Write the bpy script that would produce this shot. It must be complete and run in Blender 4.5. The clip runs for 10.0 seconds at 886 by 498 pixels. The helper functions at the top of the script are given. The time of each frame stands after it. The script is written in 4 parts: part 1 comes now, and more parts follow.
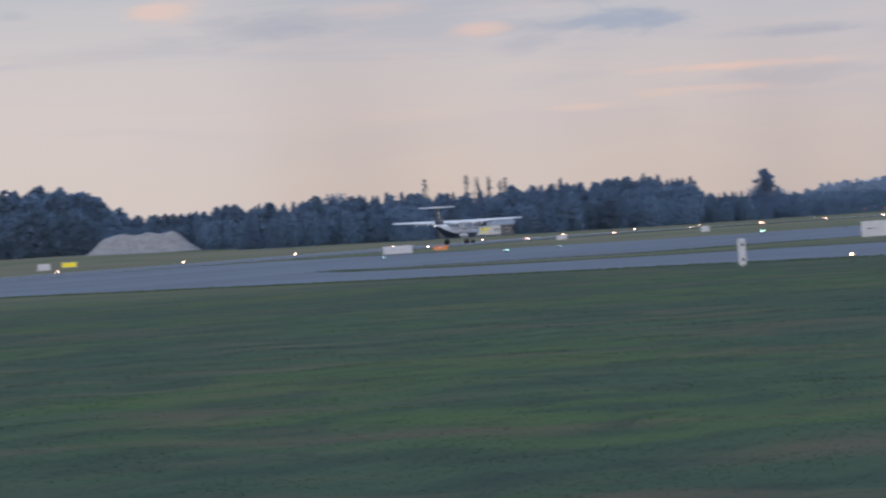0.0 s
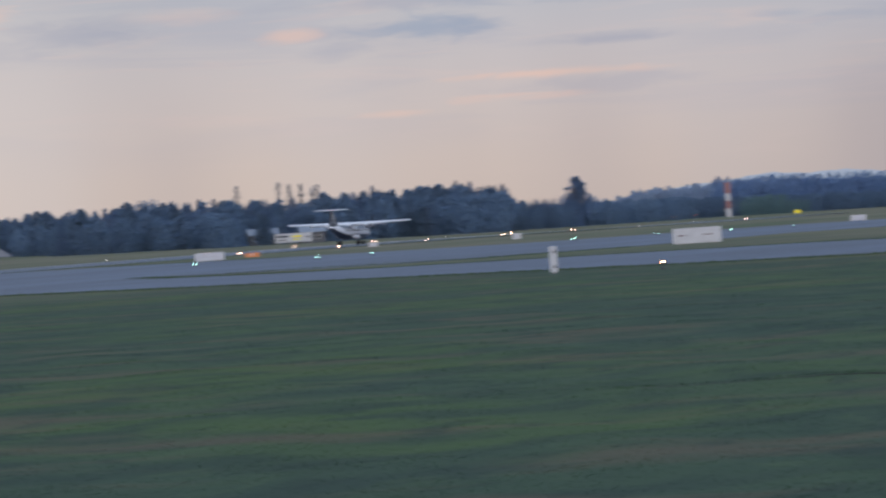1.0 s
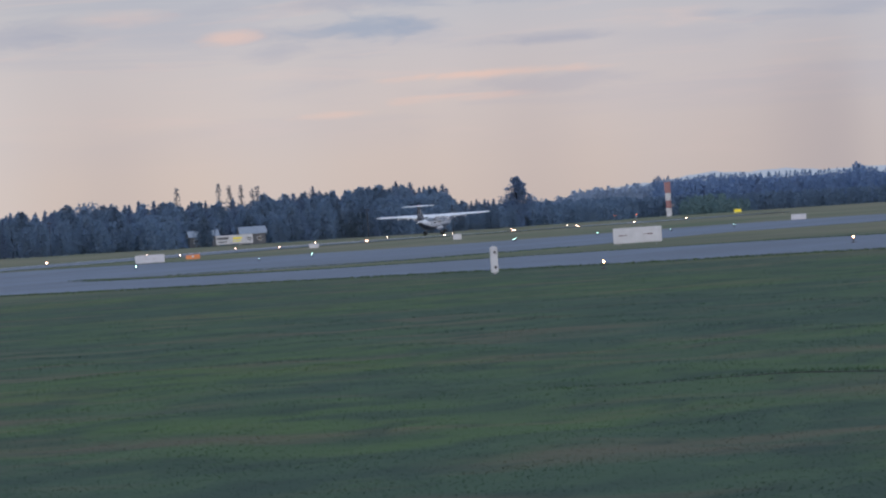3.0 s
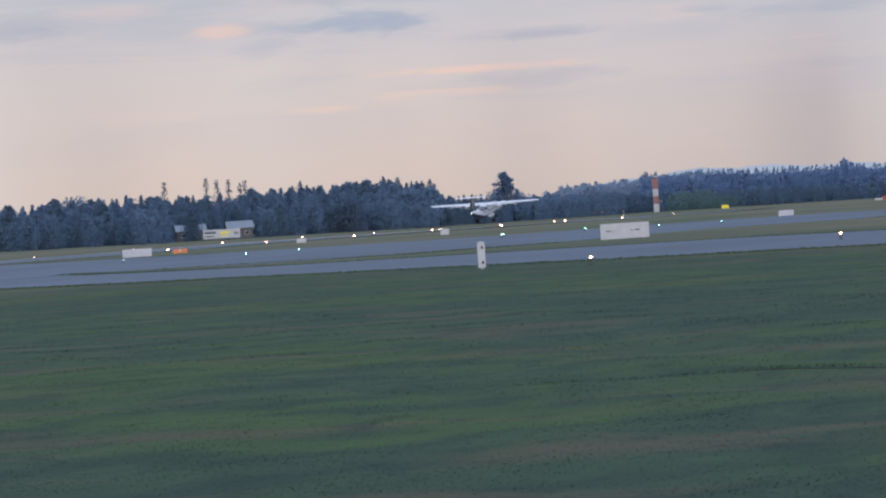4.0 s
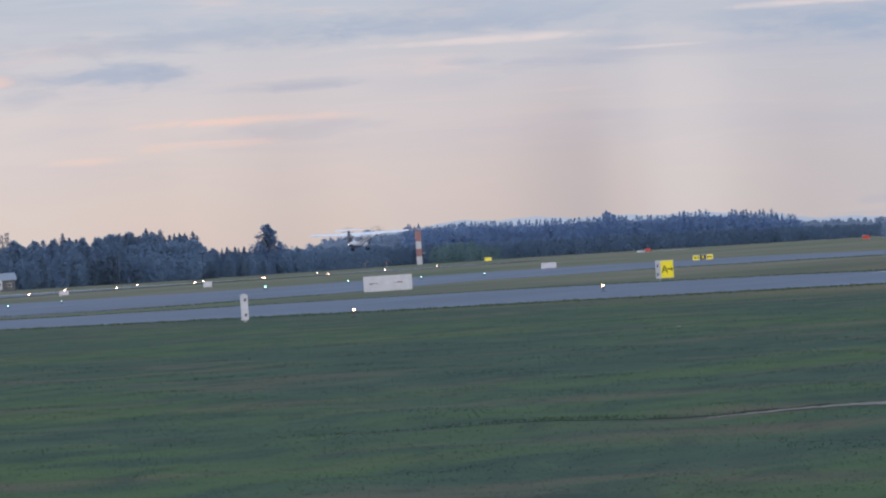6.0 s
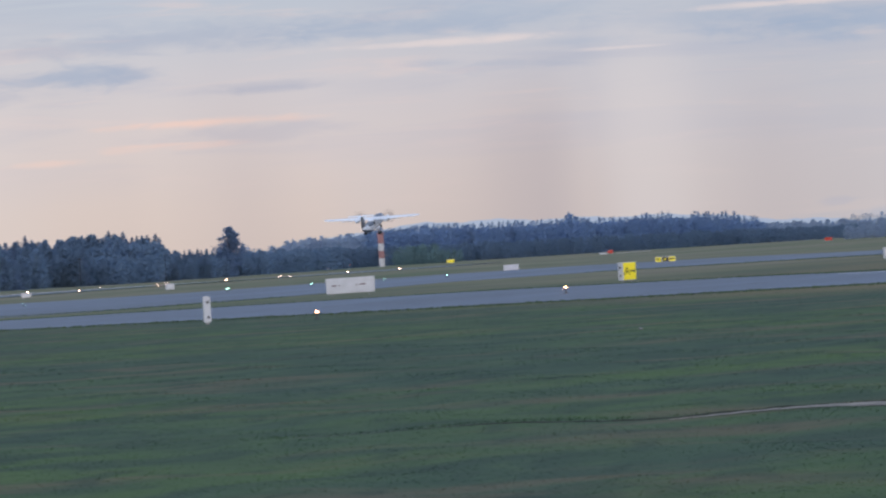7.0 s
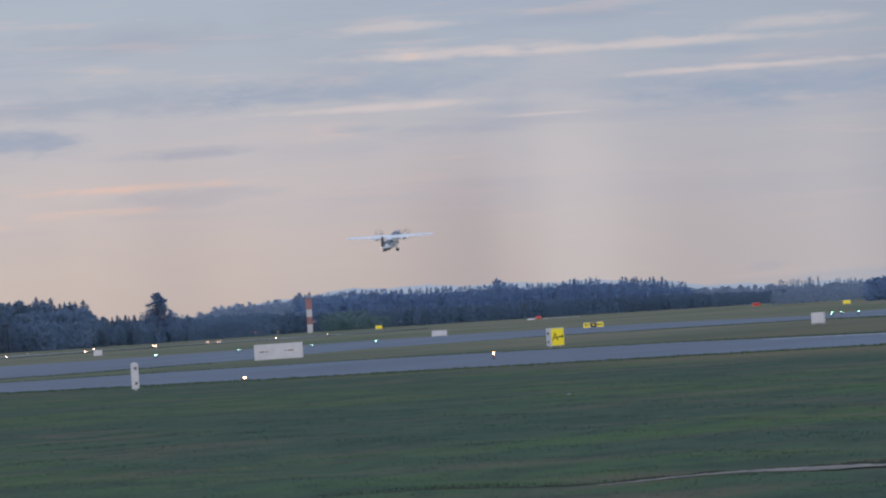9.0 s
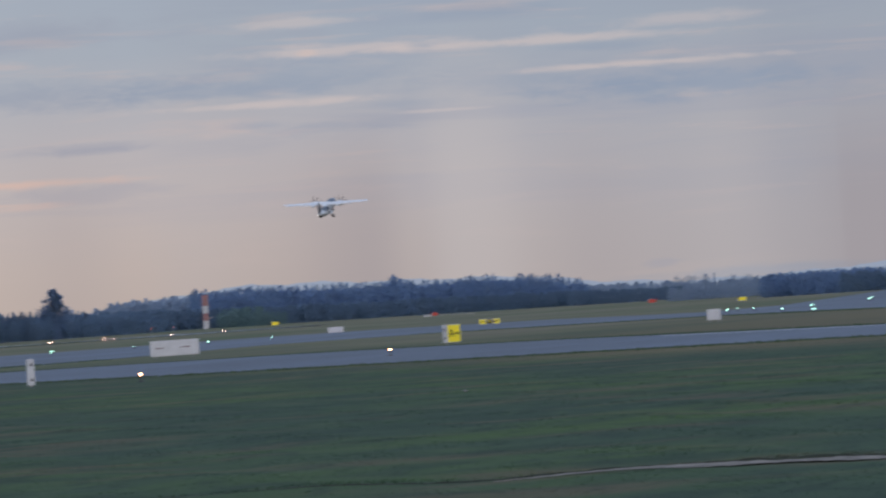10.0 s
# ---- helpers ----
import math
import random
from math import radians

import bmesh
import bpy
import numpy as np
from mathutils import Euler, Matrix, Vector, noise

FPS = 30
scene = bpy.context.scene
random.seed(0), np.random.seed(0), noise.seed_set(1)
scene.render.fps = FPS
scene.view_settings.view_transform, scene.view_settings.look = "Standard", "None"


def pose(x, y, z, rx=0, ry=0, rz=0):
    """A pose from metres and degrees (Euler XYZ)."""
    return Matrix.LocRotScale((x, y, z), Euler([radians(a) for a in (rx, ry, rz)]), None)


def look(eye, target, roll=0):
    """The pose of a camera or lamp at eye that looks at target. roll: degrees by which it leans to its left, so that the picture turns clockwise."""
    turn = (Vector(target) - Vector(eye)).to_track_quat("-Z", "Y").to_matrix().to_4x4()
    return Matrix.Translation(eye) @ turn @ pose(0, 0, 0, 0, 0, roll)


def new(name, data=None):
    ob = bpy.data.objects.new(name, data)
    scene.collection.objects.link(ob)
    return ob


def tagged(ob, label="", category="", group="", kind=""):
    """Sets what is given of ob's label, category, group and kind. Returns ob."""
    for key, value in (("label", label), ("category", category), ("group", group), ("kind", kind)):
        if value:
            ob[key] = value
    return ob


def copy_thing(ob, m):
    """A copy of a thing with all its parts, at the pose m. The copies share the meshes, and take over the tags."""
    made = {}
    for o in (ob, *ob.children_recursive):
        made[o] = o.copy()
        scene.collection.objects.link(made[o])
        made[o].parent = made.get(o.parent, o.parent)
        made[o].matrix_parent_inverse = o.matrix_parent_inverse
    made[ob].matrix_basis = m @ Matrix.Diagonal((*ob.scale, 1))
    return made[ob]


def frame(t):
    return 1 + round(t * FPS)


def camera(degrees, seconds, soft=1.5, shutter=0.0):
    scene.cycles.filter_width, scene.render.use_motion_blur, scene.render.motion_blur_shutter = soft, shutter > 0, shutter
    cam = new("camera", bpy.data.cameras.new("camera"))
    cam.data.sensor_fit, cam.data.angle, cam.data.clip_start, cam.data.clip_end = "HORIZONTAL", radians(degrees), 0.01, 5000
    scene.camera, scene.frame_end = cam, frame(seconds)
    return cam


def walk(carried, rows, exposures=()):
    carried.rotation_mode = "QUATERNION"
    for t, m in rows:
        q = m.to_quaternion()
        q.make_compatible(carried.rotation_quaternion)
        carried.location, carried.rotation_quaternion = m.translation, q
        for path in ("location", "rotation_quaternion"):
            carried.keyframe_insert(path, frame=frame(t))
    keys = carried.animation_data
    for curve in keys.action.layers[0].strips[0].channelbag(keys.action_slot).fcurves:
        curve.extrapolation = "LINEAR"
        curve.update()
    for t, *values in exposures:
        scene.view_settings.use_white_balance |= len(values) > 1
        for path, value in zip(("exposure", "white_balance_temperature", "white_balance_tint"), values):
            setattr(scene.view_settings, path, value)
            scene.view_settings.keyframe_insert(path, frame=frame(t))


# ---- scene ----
EYE = 3.4
AIM = [  # seconds, turn to the left of the runway's direction, tilt, lean (degrees)
    (0.0, 17.649, -0.234, 3.744), (0.5, 16.703, -0.267, 3.742), (1.0, 15.544, -0.291, 3.668),
    (1.5, 14.481, -0.302, 3.594), (1.8, 14.370, -0.262, 3.550), (2.0, 14.548, -0.225, 3.522), (2.5, 14.800, -0.206, 3.770),
    (2.7, 14.907, -0.249, 3.987), (3.8, 14.750, -0.405, 3.754), (4.0, 14.743, -0.390, 3.754),
    (4.2, 14.210, -0.364, 3.754), (4.4, 12.887, -0.280, 3.822), (4.5, 12.643, -0.263, 3.822),
    (5.0, 12.053, -0.112, 3.754), (6.5, 12.062, 0.033, 3.765), (7.0, 11.641, 0.017, 3.796),
    (7.5, 11.376, 0.145, 3.810), (8.0, 11.144, 0.536, 3.801), (8.5, 10.986, 0.645, 3.835),
    (9.0, 10.789, 0.699, 3.861), (9.5, 10.392, 0.602, 3.793), (10.0, 9.635, 0.582, 3.844)]
cam = camera(9.886, 10.0, soft=2.2, shutter=0.7)
walk(cam, [(t, pose(0, 0, EYE, 90 + tilt, 0, turn) @ pose(0, 0, 0, 0, 0, -lean)) for t, turn, tilt, lean in AIM],
     exposures=[(0.0, 0.04), (1.0, -0.02), (2.5, 0.0), (4.5, 0.2), (6.5, 0.22), (7.5, 0.18), (8.5, 0.05), (9.5, -0.13), (10.0, -0.2)])


# ---- light ----
def lin(r, g, b):
    """Linear colour of a display colour of 0 to 255."""
    f = lambda c: c / 12.92 if c <= 0.04045 else ((c + 0.055) / 1.055) ** 2.4
    return (f(r / 255), f(g / 255), f(b / 255), 1)


class Nodes:
    """Short hand for building a node tree."""

    def __init__(self, tree):
        self.tree = tree
        tree.nodes.clear()

    def add(self, kind, links=None):
        n = self.tree.nodes.new(kind)
        for socket, value in (links or {}).items():
            if isinstance(value, bpy.types.NodeSocket):
                self.tree.links.new(value, n.inputs[socket])
            else:
                n.inputs[socket].default_value = value
        return n

    def math(self, op, a, b=0.0, c=0.0):
        n = self.add("ShaderNodeMath", {0: a, 1: b, 2: c})
        n.operation = op
        return n.outputs[0]

    def steps(self, fac, a, b, low=0.0, high=1.0):
        """A soft step from low to high while fac goes from a to b."""
        n = self.add("ShaderNodeMapRange", {0: fac, 1: a, 2: b, 3: low, 4: high})
        n.interpolation_type = "SMOOTHSTEP"
        return n.outputs[0]

    def mix(self, fac, a, b):
        n = self.tree.nodes.new("ShaderNodeMix")
        n.data_type = "RGBA"
        for i, value in ((0, fac), (6, a), (7, b)):
            if isinstance(value, bpy.types.NodeSocket):
                self.tree.links.new(value, n.inputs[i])
            else:
                n.inputs[i].default_value = value
        return n.outputs[2]

    def ramp(self, fac, stops):
        n = self.add("ShaderNodeValToRGB", {0: fac})
        e = n.color_ramp.elements
        while len(e) < len(stops):
            e.new(0.5)
        for el, (p, c) in zip(e, stops):
            el.position, el.color = p, c
        return n.outputs[0]

    def noise(self, vector, scale, detail=4.0, rough=0.5, distort=0.0):
        return self.add("ShaderNodeTexNoise", {"Vector": vector, "Scale": scale, "Detail": detail, "Roughness": rough,
                                               "Distortion": distort}).outputs[0]


def grey(v):
    return (v, v, v, 1)


world = bpy.data.worlds.new("dusk_sky")
scene.world = world
world.use_nodes = True
W = Nodes(world.node_tree)
place = W.add("ShaderNodeTexCoord").outputs["Generated"]
sep = W.add("ShaderNodeSeparateXYZ", {0: place}).outputs
turn = W.math("ARCTAN2", W.math("MULTIPLY", sep[0], -1.0), sep[1])   # radians to the left of the runway's direction
high = sep[2]
sky = W.add("ShaderNodeTexSky")
sky.sky_type, sky.sun_disc, sky.sun_elevation, sky.sun_rotation, sky.dust_density = "NISHITA", False, radians(4), radians(160), 2.0
base = W.ramp(W.math("MULTIPLY", high, 10.0), [
    (0.0, lin(200, 184, 178)), (0.12, lin(204, 190, 186)), (0.24, lin(204, 194, 195)), (0.36, lin(196, 193, 200)),
    (0.52, lin(175, 186, 202)), (1.0, lin(158, 177, 203))])
cool = W.math("MULTIPLY", W.steps(turn, 0.24, 0.08), 0.72)
base = W.mix(cool, base, W.mix(W.math("MULTIPLY", high, 20.0), lin(181, 179, 186), lin(168, 178, 194)))
warm = W.steps(turn, 0.14, 0.42)
base = W.mix(W.math("MULTIPLY", warm, 0.5), base, W.mix(W.math("MULTIPLY", high, 16.0), lin(230, 208, 190), lin(203, 202, 207)))
flat = W.add("ShaderNodeCombineXYZ", {0: W.math("MULTIPLY", turn, 11.0), 1: W.math("MULTIPLY", high, 120.0), 2: 3.3}).outputs[0]
flat_b = W.add("ShaderNodeCombineXYZ", {0: W.math("MULTIPLY", turn, 22.0), 1: W.math("MULTIPLY", high, 260.0), 2: 8.1}).outputs[0]
ragged = W.noise(W.add("ShaderNodeCombineXYZ", {0: W.math("MULTIPLY", turn, 85.0), 1: W.math("MULTIPLY", high, 330.0), 2: 1.7}).outputs[0], 1.0, 6.0, 0.6, 0.4)
upper = W.steps(high, 0.010, 0.036)
dark = W.steps(W.noise(flat, 1.0, 6.0, 0.55, 0.6), 0.44, 0.64)
pink = W.steps(W.noise(flat_b, 1.0, 6.0, 0.6, 0.5), 0.52, 0.72)
clouds = W.mix(W.math("MULTIPLY", W.math("MULTIPLY", dark, upper), 0.3), base, lin(158, 168, 192))
clouds = W.mix(W.math("MULTIPLY", W.math("MULTIPLY", pink, W.math("ADD", W.math("MULTIPLY", upper, 0.55), 0.15)), 0.5), clouds, lin(224, 201, 196))
column = W.noise(W.add("ShaderNodeCombineXYZ", {0: W.math("MULTIPLY", turn, 17.0), 1: W.math("MULTIPLY", high, 4.0)}).outputs[0], 1.0, 2.0)
clouds = W.mix(W.steps(column, 0.42, 0.62, 0.0, 0.12), clouds, lin(160, 158, 170))
# clouds: degrees to the left of the runway's direction, height, half length and half height in radians, weight
GREY_BANKS = [
    (19.5, 0.0412, 0.0149, 0.0029, 0.58), (16.6, 0.0346, 0.0072, 0.0017, 0.43), (13.4, 0.0345, 0.0121, 0.0009, 0.36), (13.6, 0.0251, 0.0187, 0.0024, 0.32),
    (22.3, 0.0464, 0.0044, 0.0011, 0.36), (21.2, 0.0381, 0.0220, 0.0018, 0.22), (16.1, 0.0381, 0.0187, 0.0019, 0.43), (15.2, 0.0440, 0.0363, 0.0022, 0.36),
    (13.5, 0.0333, 0.0072, 0.0006, 0.36), (9.8, 0.0362, 0.0198, 0.0015, 0.25), (13.5, 0.0338, 0.0127, 0.0006, 0.36), (15.1, 0.0386, 0.0066, 0.0018, 0.29),
    (14.0, 0.0567, 0.0220, 0.0031, 0.32), (11.1, 0.0540, 0.0088, 0.0010, 0.29), (7.2, 0.0045, 0.0033, 0.0009, 0.29),
]
BLUE_BANKS = [
    (15.6, 0.0384, 0.0143, 0.0023, 0.54), (11.8, 0.0438, 0.0220, 0.0018, 0.36), (11.6, 0.0365, 0.0066, 0.0008, 0.29), (9.9, 0.0390, 0.0121, 0.0009, 0.25),
    (6.7, 0.0391, 0.0286, 0.0029, 0.77), (11.3, 0.0448, 0.0308, 0.0033, 0.36), (14.3, 0.0448, 0.0275, 0.0029, 0.32), (8.9, 0.0420, 0.0165, 0.0022, 0.36),
    (7.7, 0.0476, 0.0132, 0.0009, 0.36), (10.8, 0.0354, 0.0132, 0.0013, 0.22), (5.9, 0.0017, 0.0253, 0.0013, 0.36), (9.0, 0.0559, 0.0132, 0.0013, 0.29),
]
PEACH_EDGES = [
    (20.6, 0.0455, 0.0068, 0.0022, 0.65), (17.1, 0.0383, 0.0055, 0.0013, 0.60), (14.6, 0.0277, 0.0066, 0.0010, 0.45), (16.0, 0.0218, 0.0066, 0.0007, 0.40),
    (14.5, 0.0241, 0.0121, 0.0004, 0.35), (18.3, 0.0432, 0.0099, 0.0015, 0.25), (14.1, 0.0279, 0.0220, 0.0007, 0.40), (15.1, 0.0235, 0.0055, 0.0008, 0.30),
    (11.0, 0.0502, 0.0018, 0.0006, 0.60), (14.3, 0.0282, 0.0165, 0.0007, 0.35), (14.2, 0.0235, 0.0088, 0.0006, 0.35),
]
CREAM_EDGES = [
    (11.1, 0.0402, 0.0110, 0.0006, 0.55), (10.6, 0.0504, 0.0220, 0.0010, 0.65), (8.5, 0.0495, 0.0286, 0.0009, 0.65), (7.1, 0.0438, 0.0253, 0.0007, 0.65),
    (11.5, 0.0406, 0.0209, 0.0006, 0.55), (9.5, 0.0372, 0.0121, 0.0004, 0.50), (11.0, 0.0560, 0.0154, 0.0009, 0.50), (6.8, 0.0518, 0.0176, 0.0013, 0.40),
    (11.1, 0.0410, 0.0132, 0.0006, 0.40),
]
for banks, color in ((GREY_BANKS, lin(164, 169, 188)), (BLUE_BANKS, lin(148, 166, 192)), (PEACH_EDGES, lin(236, 200, 186)), (CREAM_EDGES, lin(220, 207, 206))):
    for az, up, wide, tall, weight in banks:
        du = W.math("MULTIPLY", W.math("SUBTRACT", turn, radians(az)), 1 / wide)
        dv = W.math("MULTIPLY", W.math("SUBTRACT", high, up), 1 / tall)
        d = W.math("SQRT", W.math("ADD", W.math("MULTIPLY", du, du), W.math("MULTIPLY", dv, dv)))
        d = W.math("ADD", d, W.math("MULTIPLY", W.math("SUBTRACT", ragged, 0.5), 2.6))
        clouds = W.mix(W.steps(d, 0.15, 1.45, weight, 0.0), clouds, color)
# broad shafts of falling rain and of light between them
shaft = W.add("ShaderNodeValToRGB", {0: W.math("MULTIPLY", W.math("SUBTRACT", turn, radians(5.0)), 1 / radians(17.0))})
shaft.color_ramp.interpolation = "B_SPLINE"
stops = [(5.2, 0.2), (6.4, 0.85), (8.0, 0.1), (9.2, 0.95), (9.9, 0.5), (10.6, 0.0), (12.3, 0.8), (13.7, 0.2), (14.6, 0.6), (15.3, 0.3), (16.8, 0.8), (18.4, 0.15), (19.9, 0.85)]
while len(shaft.color_ramp.elements) < len(stops):
    shaft.color_ramp.elements.new(0.5)
for el, (az, v) in zip(shaft.color_ramp.elements, stops):
    el.position, el.color = (az - 5.0) / 17.0, grey(v)
low = W.steps(high, 0.044, 0.014)
clouds = W.mix(W.math("MULTIPLY", low, W.steps(shaft.outputs[0], 0.5, 0.1, 0.0, 0.55)), clouds, lin(166, 158, 165))
clouds = W.mix(W.math("MULTIPLY", W.steps(high, 0.060, 0.025), W.steps(shaft.outputs[0], 0.45, 0.8, 0.0, 0.36)), clouds, lin(217, 210, 210))
clouds = W.mix(W.steps(high, 0.10, 0.55), clouds, (0.50, 0.63, 0.88, 1))
after = W.math("MULTIPLY", W.steps(sep[1], 0.1, -0.6), W.steps(high, 0.75, 0.15))
clouds = W.mix(after, clouds, (1.12, 1.08, 1.16, 1))   # afterglow in the quarter where the sun went down
dim = W.add("ShaderNodeVectorMath", {0: sky.outputs[0], 1: (0.1, 0.1, 0.1)})
dim.operation = "MULTIPLY"
haze = dim.outputs[0]
glow = W.mix(0.06, clouds, haze)
W.add("ShaderNodeOutputWorld", {0: W.add("ShaderNodeBackground", {0: glow, 1: 1.0}).outputs[0]})

sun = new("sun", bpy.data.lights.new("sun", "SUN"))
sun.data.energy, sun.data.angle, sun.data.color = 0.4, radians(20), (1.0, 0.90, 0.84)
sun.matrix_world = look((342, -940, 70), (0, 0, 0))


# ---- materials ----
def material(name):
    m = bpy.data.materials.new(name)
    m.use_nodes = True
    return m, Nodes(m.node_tree)


def finish(N, color, rough=0.7, metal=0.0, height=None, strength=0.3, dist=0.02, spec=0.5):
    links = {"Base Color": color, "Roughness": rough, "Metallic": metal, "Specular IOR Level": spec}
    if height is not None:
        links["Normal"] = N.add("ShaderNodeBump", {"Height": height, "Strength": strength, "Distance": dist}).outputs[0]
    b = N.add("ShaderNodeBsdfPrincipled", links)
    N.add("ShaderNodeOutputMaterial", {0: b.outputs[0]})
    return b


def coords(N):
    return N.add("ShaderNodeTexCoord").outputs["Object"]


def stretch(N, v, sx, sy, sz):
    return N.add("ShaderNodeMapping", {0: v, 3: (sx, sy, sz)}).outputs[0]


def worn(name, color, rough=0.6, metal=0.0, amount=0.25, scale=1.5, spec=0.5):
    """A painted or plain surface with soiling at two scales."""
    m, N = material(name)
    c = coords(N)
    big, fine = N.noise(c, scale, 5.0, 0.6), N.noise(c, scale * 14, 3.0)
    soil = N.math("ADD", N.math("MULTIPLY", big, 0.7), N.math("MULTIPLY", fine, 0.3))
    d = tuple(k * (1 - amount) for k in color[:3]) + (1,)
    col = N.mix(N.add("ShaderNodeMapRange", {0: soil, 1: 0.35, 2: 0.65}).outputs[0], color, d)
    finish(N, col, N.add("ShaderNodeMapRange", {0: fine, 3: rough - 0.08, 4: rough + 0.08}).outputs[0], metal, fine, 0.12, 0.004, spec)
    return m


def lit_face(name, color, strength):
    """A sign's plastic face with its lamps on behind it."""
    m, N = material(name)
    v = N.noise(coords(N), 2.0, 4.0)
    col = N.mix(v, color, tuple(k * 0.85 for k in color[:3]) + (1,))
    b = finish(N, col, 0.45)
    N.tree.links.new(col, b.inputs["Emission Color"])
    b.inputs["Emission Strength"].default_value = strength
    return m


def glowing(name, color, strength):
    m, N = material(name)
    N.add("ShaderNodeOutputMaterial", {0: N.add("ShaderNodeEmission", {0: color, 1: strength}).outputs[0]})
    return m


def meadow(N, c):
    """Colour of the mown grass: broad drifts, patches, dry streaks and tussocks."""
    wide = N.noise(stretch(N, c, 0.045, 0.03, 0.05), 1.0, 4.0, 0.55, 0.4)
    patch = N.noise(stretch(N, c, 0.28, 0.20, 0.3), 1.0, 4.0, 0.5, 0.5)
    dry = N.noise(stretch(N, c, 0.10, 0.14, 0.3), 1.0, 5.0, 0.6, 0.3)
    tuft = N.noise(stretch(N, c, 0.9, 0.30, 0.5), 1.0, 3.0, 0.5, 0.6)
    col = N.ramp(wide, [(0.30, (0.046, 0.080, 0.060, 1)), (0.47, (0.058, 0.097, 0.060, 1)), (0.62, (0.075, 0.125, 0.048, 1)), (0.76, (0.106, 0.114, 0.058, 1))])
    col = N.mix(N.steps(patch, 0.42, 0.66, 0.0, 0.7), col, (0.036, 0.063, 0.049, 1))
    col = N.mix(N.steps(dry, 0.50, 0.68, 0.0, 0.7), col, (0.139, 0.114, 0.078, 1))
    col = N.mix(N.steps(tuft, 0.47, 0.30, 0.0, 0.55), col, (0.033, 0.056, 0.044, 1))
    return N.mix(N.steps(tuft, 0.55, 0.72, 0.0, 0.4), col, (0.092, 0.138, 0.068, 1)), wide


def grass_material():
    m, N = material("mown_grass")
    c = coords(N)
    col, wide = meadow(N, c)
    fine = N.noise(c, 5.0, 3.0, 0.6)
    col = N.mix(N.steps(fine, 0.4, 0.7, 0.0, 0.2), col, (0.088, 0.112, 0.070, 1))
    # beyond the taxiways the grass is long and straw-coloured, in broad bands
    ax = N.add("ShaderNodeSeparateXYZ", {0: c}).outputs
    band = N.noise(stretch(N, c, 0.022, 0.007, 0.05), 1.0, 4.0, 0.6, 0.5)
    straw = N.ramp(band, [(0.34, (0.115, 0.150, 0.084, 1)), (0.5, (0.195, 0.190, 0.124, 1)), (0.66, (0.255, 0.215, 0.155, 1))])
    far = N.steps(N.math("SUBTRACT", ax[1], N.math("MULTIPLY", ax[0], 0.9)), 330.0, 640.0, 0.0, 0.9)
    col = N.mix(N.math("MULTIPLY", far, N.steps(wide, 0.3, 0.62, 0.6, 1.0)), col, straw)
    verge = N.math("ADD", N.math("MULTIPLY", ax[0], 0.67), N.math("MULTIPLY", ax[1], 0.743))
    verge = N.math("MULTIPLY", N.steps(verge, 158.0, 178.0), N.steps(ax[0], -75.0, -35.0, 0.15, 0.75))
    col = N.mix(N.math("MULTIPLY", verge, N.steps(wide, 0.3, 0.6, 0.5, 1.0)), col, (0.175, 0.142, 0.092, 1))
    finish(N, col, 0.95, spec=0.1)
    return m


def blade_material():
    m, N = material("grass_blades")
    rnd = N.add("ShaderNodeNewGeometry").outputs["Random Per Island"]
    col, _ = meadow(N, coords(N))
    tone = N.add("ShaderNodeMapRange", {0: rnd, 3: 1.25, 4: 1.6}).outputs[0]
    col = N.add("ShaderNodeHueSaturation", {0: 0.5, 2: tone, 4: col}).outputs[0]
    b = N.add("ShaderNodeBsdfPrincipled", {"Base Color": col, "Roughness": 0.85, "Specular IOR Level": 0.2})
    thin = N.add("ShaderNodeBsdfTranslucent", {0: col})
    N.add("ShaderNodeOutputMaterial", {0: N.add("ShaderNodeMixShader", {0: 0.5, 1: b.outputs[0], 2: thin.outputs[0]}).outputs[0]})
    return m


def asphalt_material(name, tone):
    m, N = material(name)
    c = coords(N)
    big = N.noise(stretch(N, c, 0.05, 0.012, 0.05), 1.0, 5.0, 0.6)
    mid = N.noise(c, 0.7, 5.0, 0.6)
    fine = N.noise(c, 30.0, 3.0)
    seam = N.add("ShaderNodeTexBrick", {"Vector": stretch(N, c, 0.14, 0.02, 1), "Color1": grey(1), "Color2": grey(0.9), "Mortar": grey(0.55),
                                        "Scale": 1.0, "Mortar Size": 0.012, "Brick Width": 1.0, "Row Height": 1.0}).outputs[0]
    a, b = tuple(k * 0.8 for k in tone) + (1,), tuple(k * 1.25 for k in tone) + (1,)
    col = N.mix(N.add("ShaderNodeMapRange", {0: big, 1: 0.35, 2: 0.65}).outputs[0], a, b)
    col = N.mix(N.math("MULTIPLY", mid, 0.35), col, grey(0.06))
    mul = N.add("ShaderNodeMix")
    mul.data_type, mul.blend_type = "RGBA", "MULTIPLY"
    mul.inputs[0].default_value = 0.6
    N.tree.links.new(col, mul.inputs[6])
    N.tree.links.new(seam, mul.inputs[7])
    finish(N, mul.outputs[2], N.add("ShaderNodeMapRange", {0: mid, 3: 0.5, 4: 0.72}).outputs[0], 0.0, fine, 0.3, 0.004, 0.4)
    return m


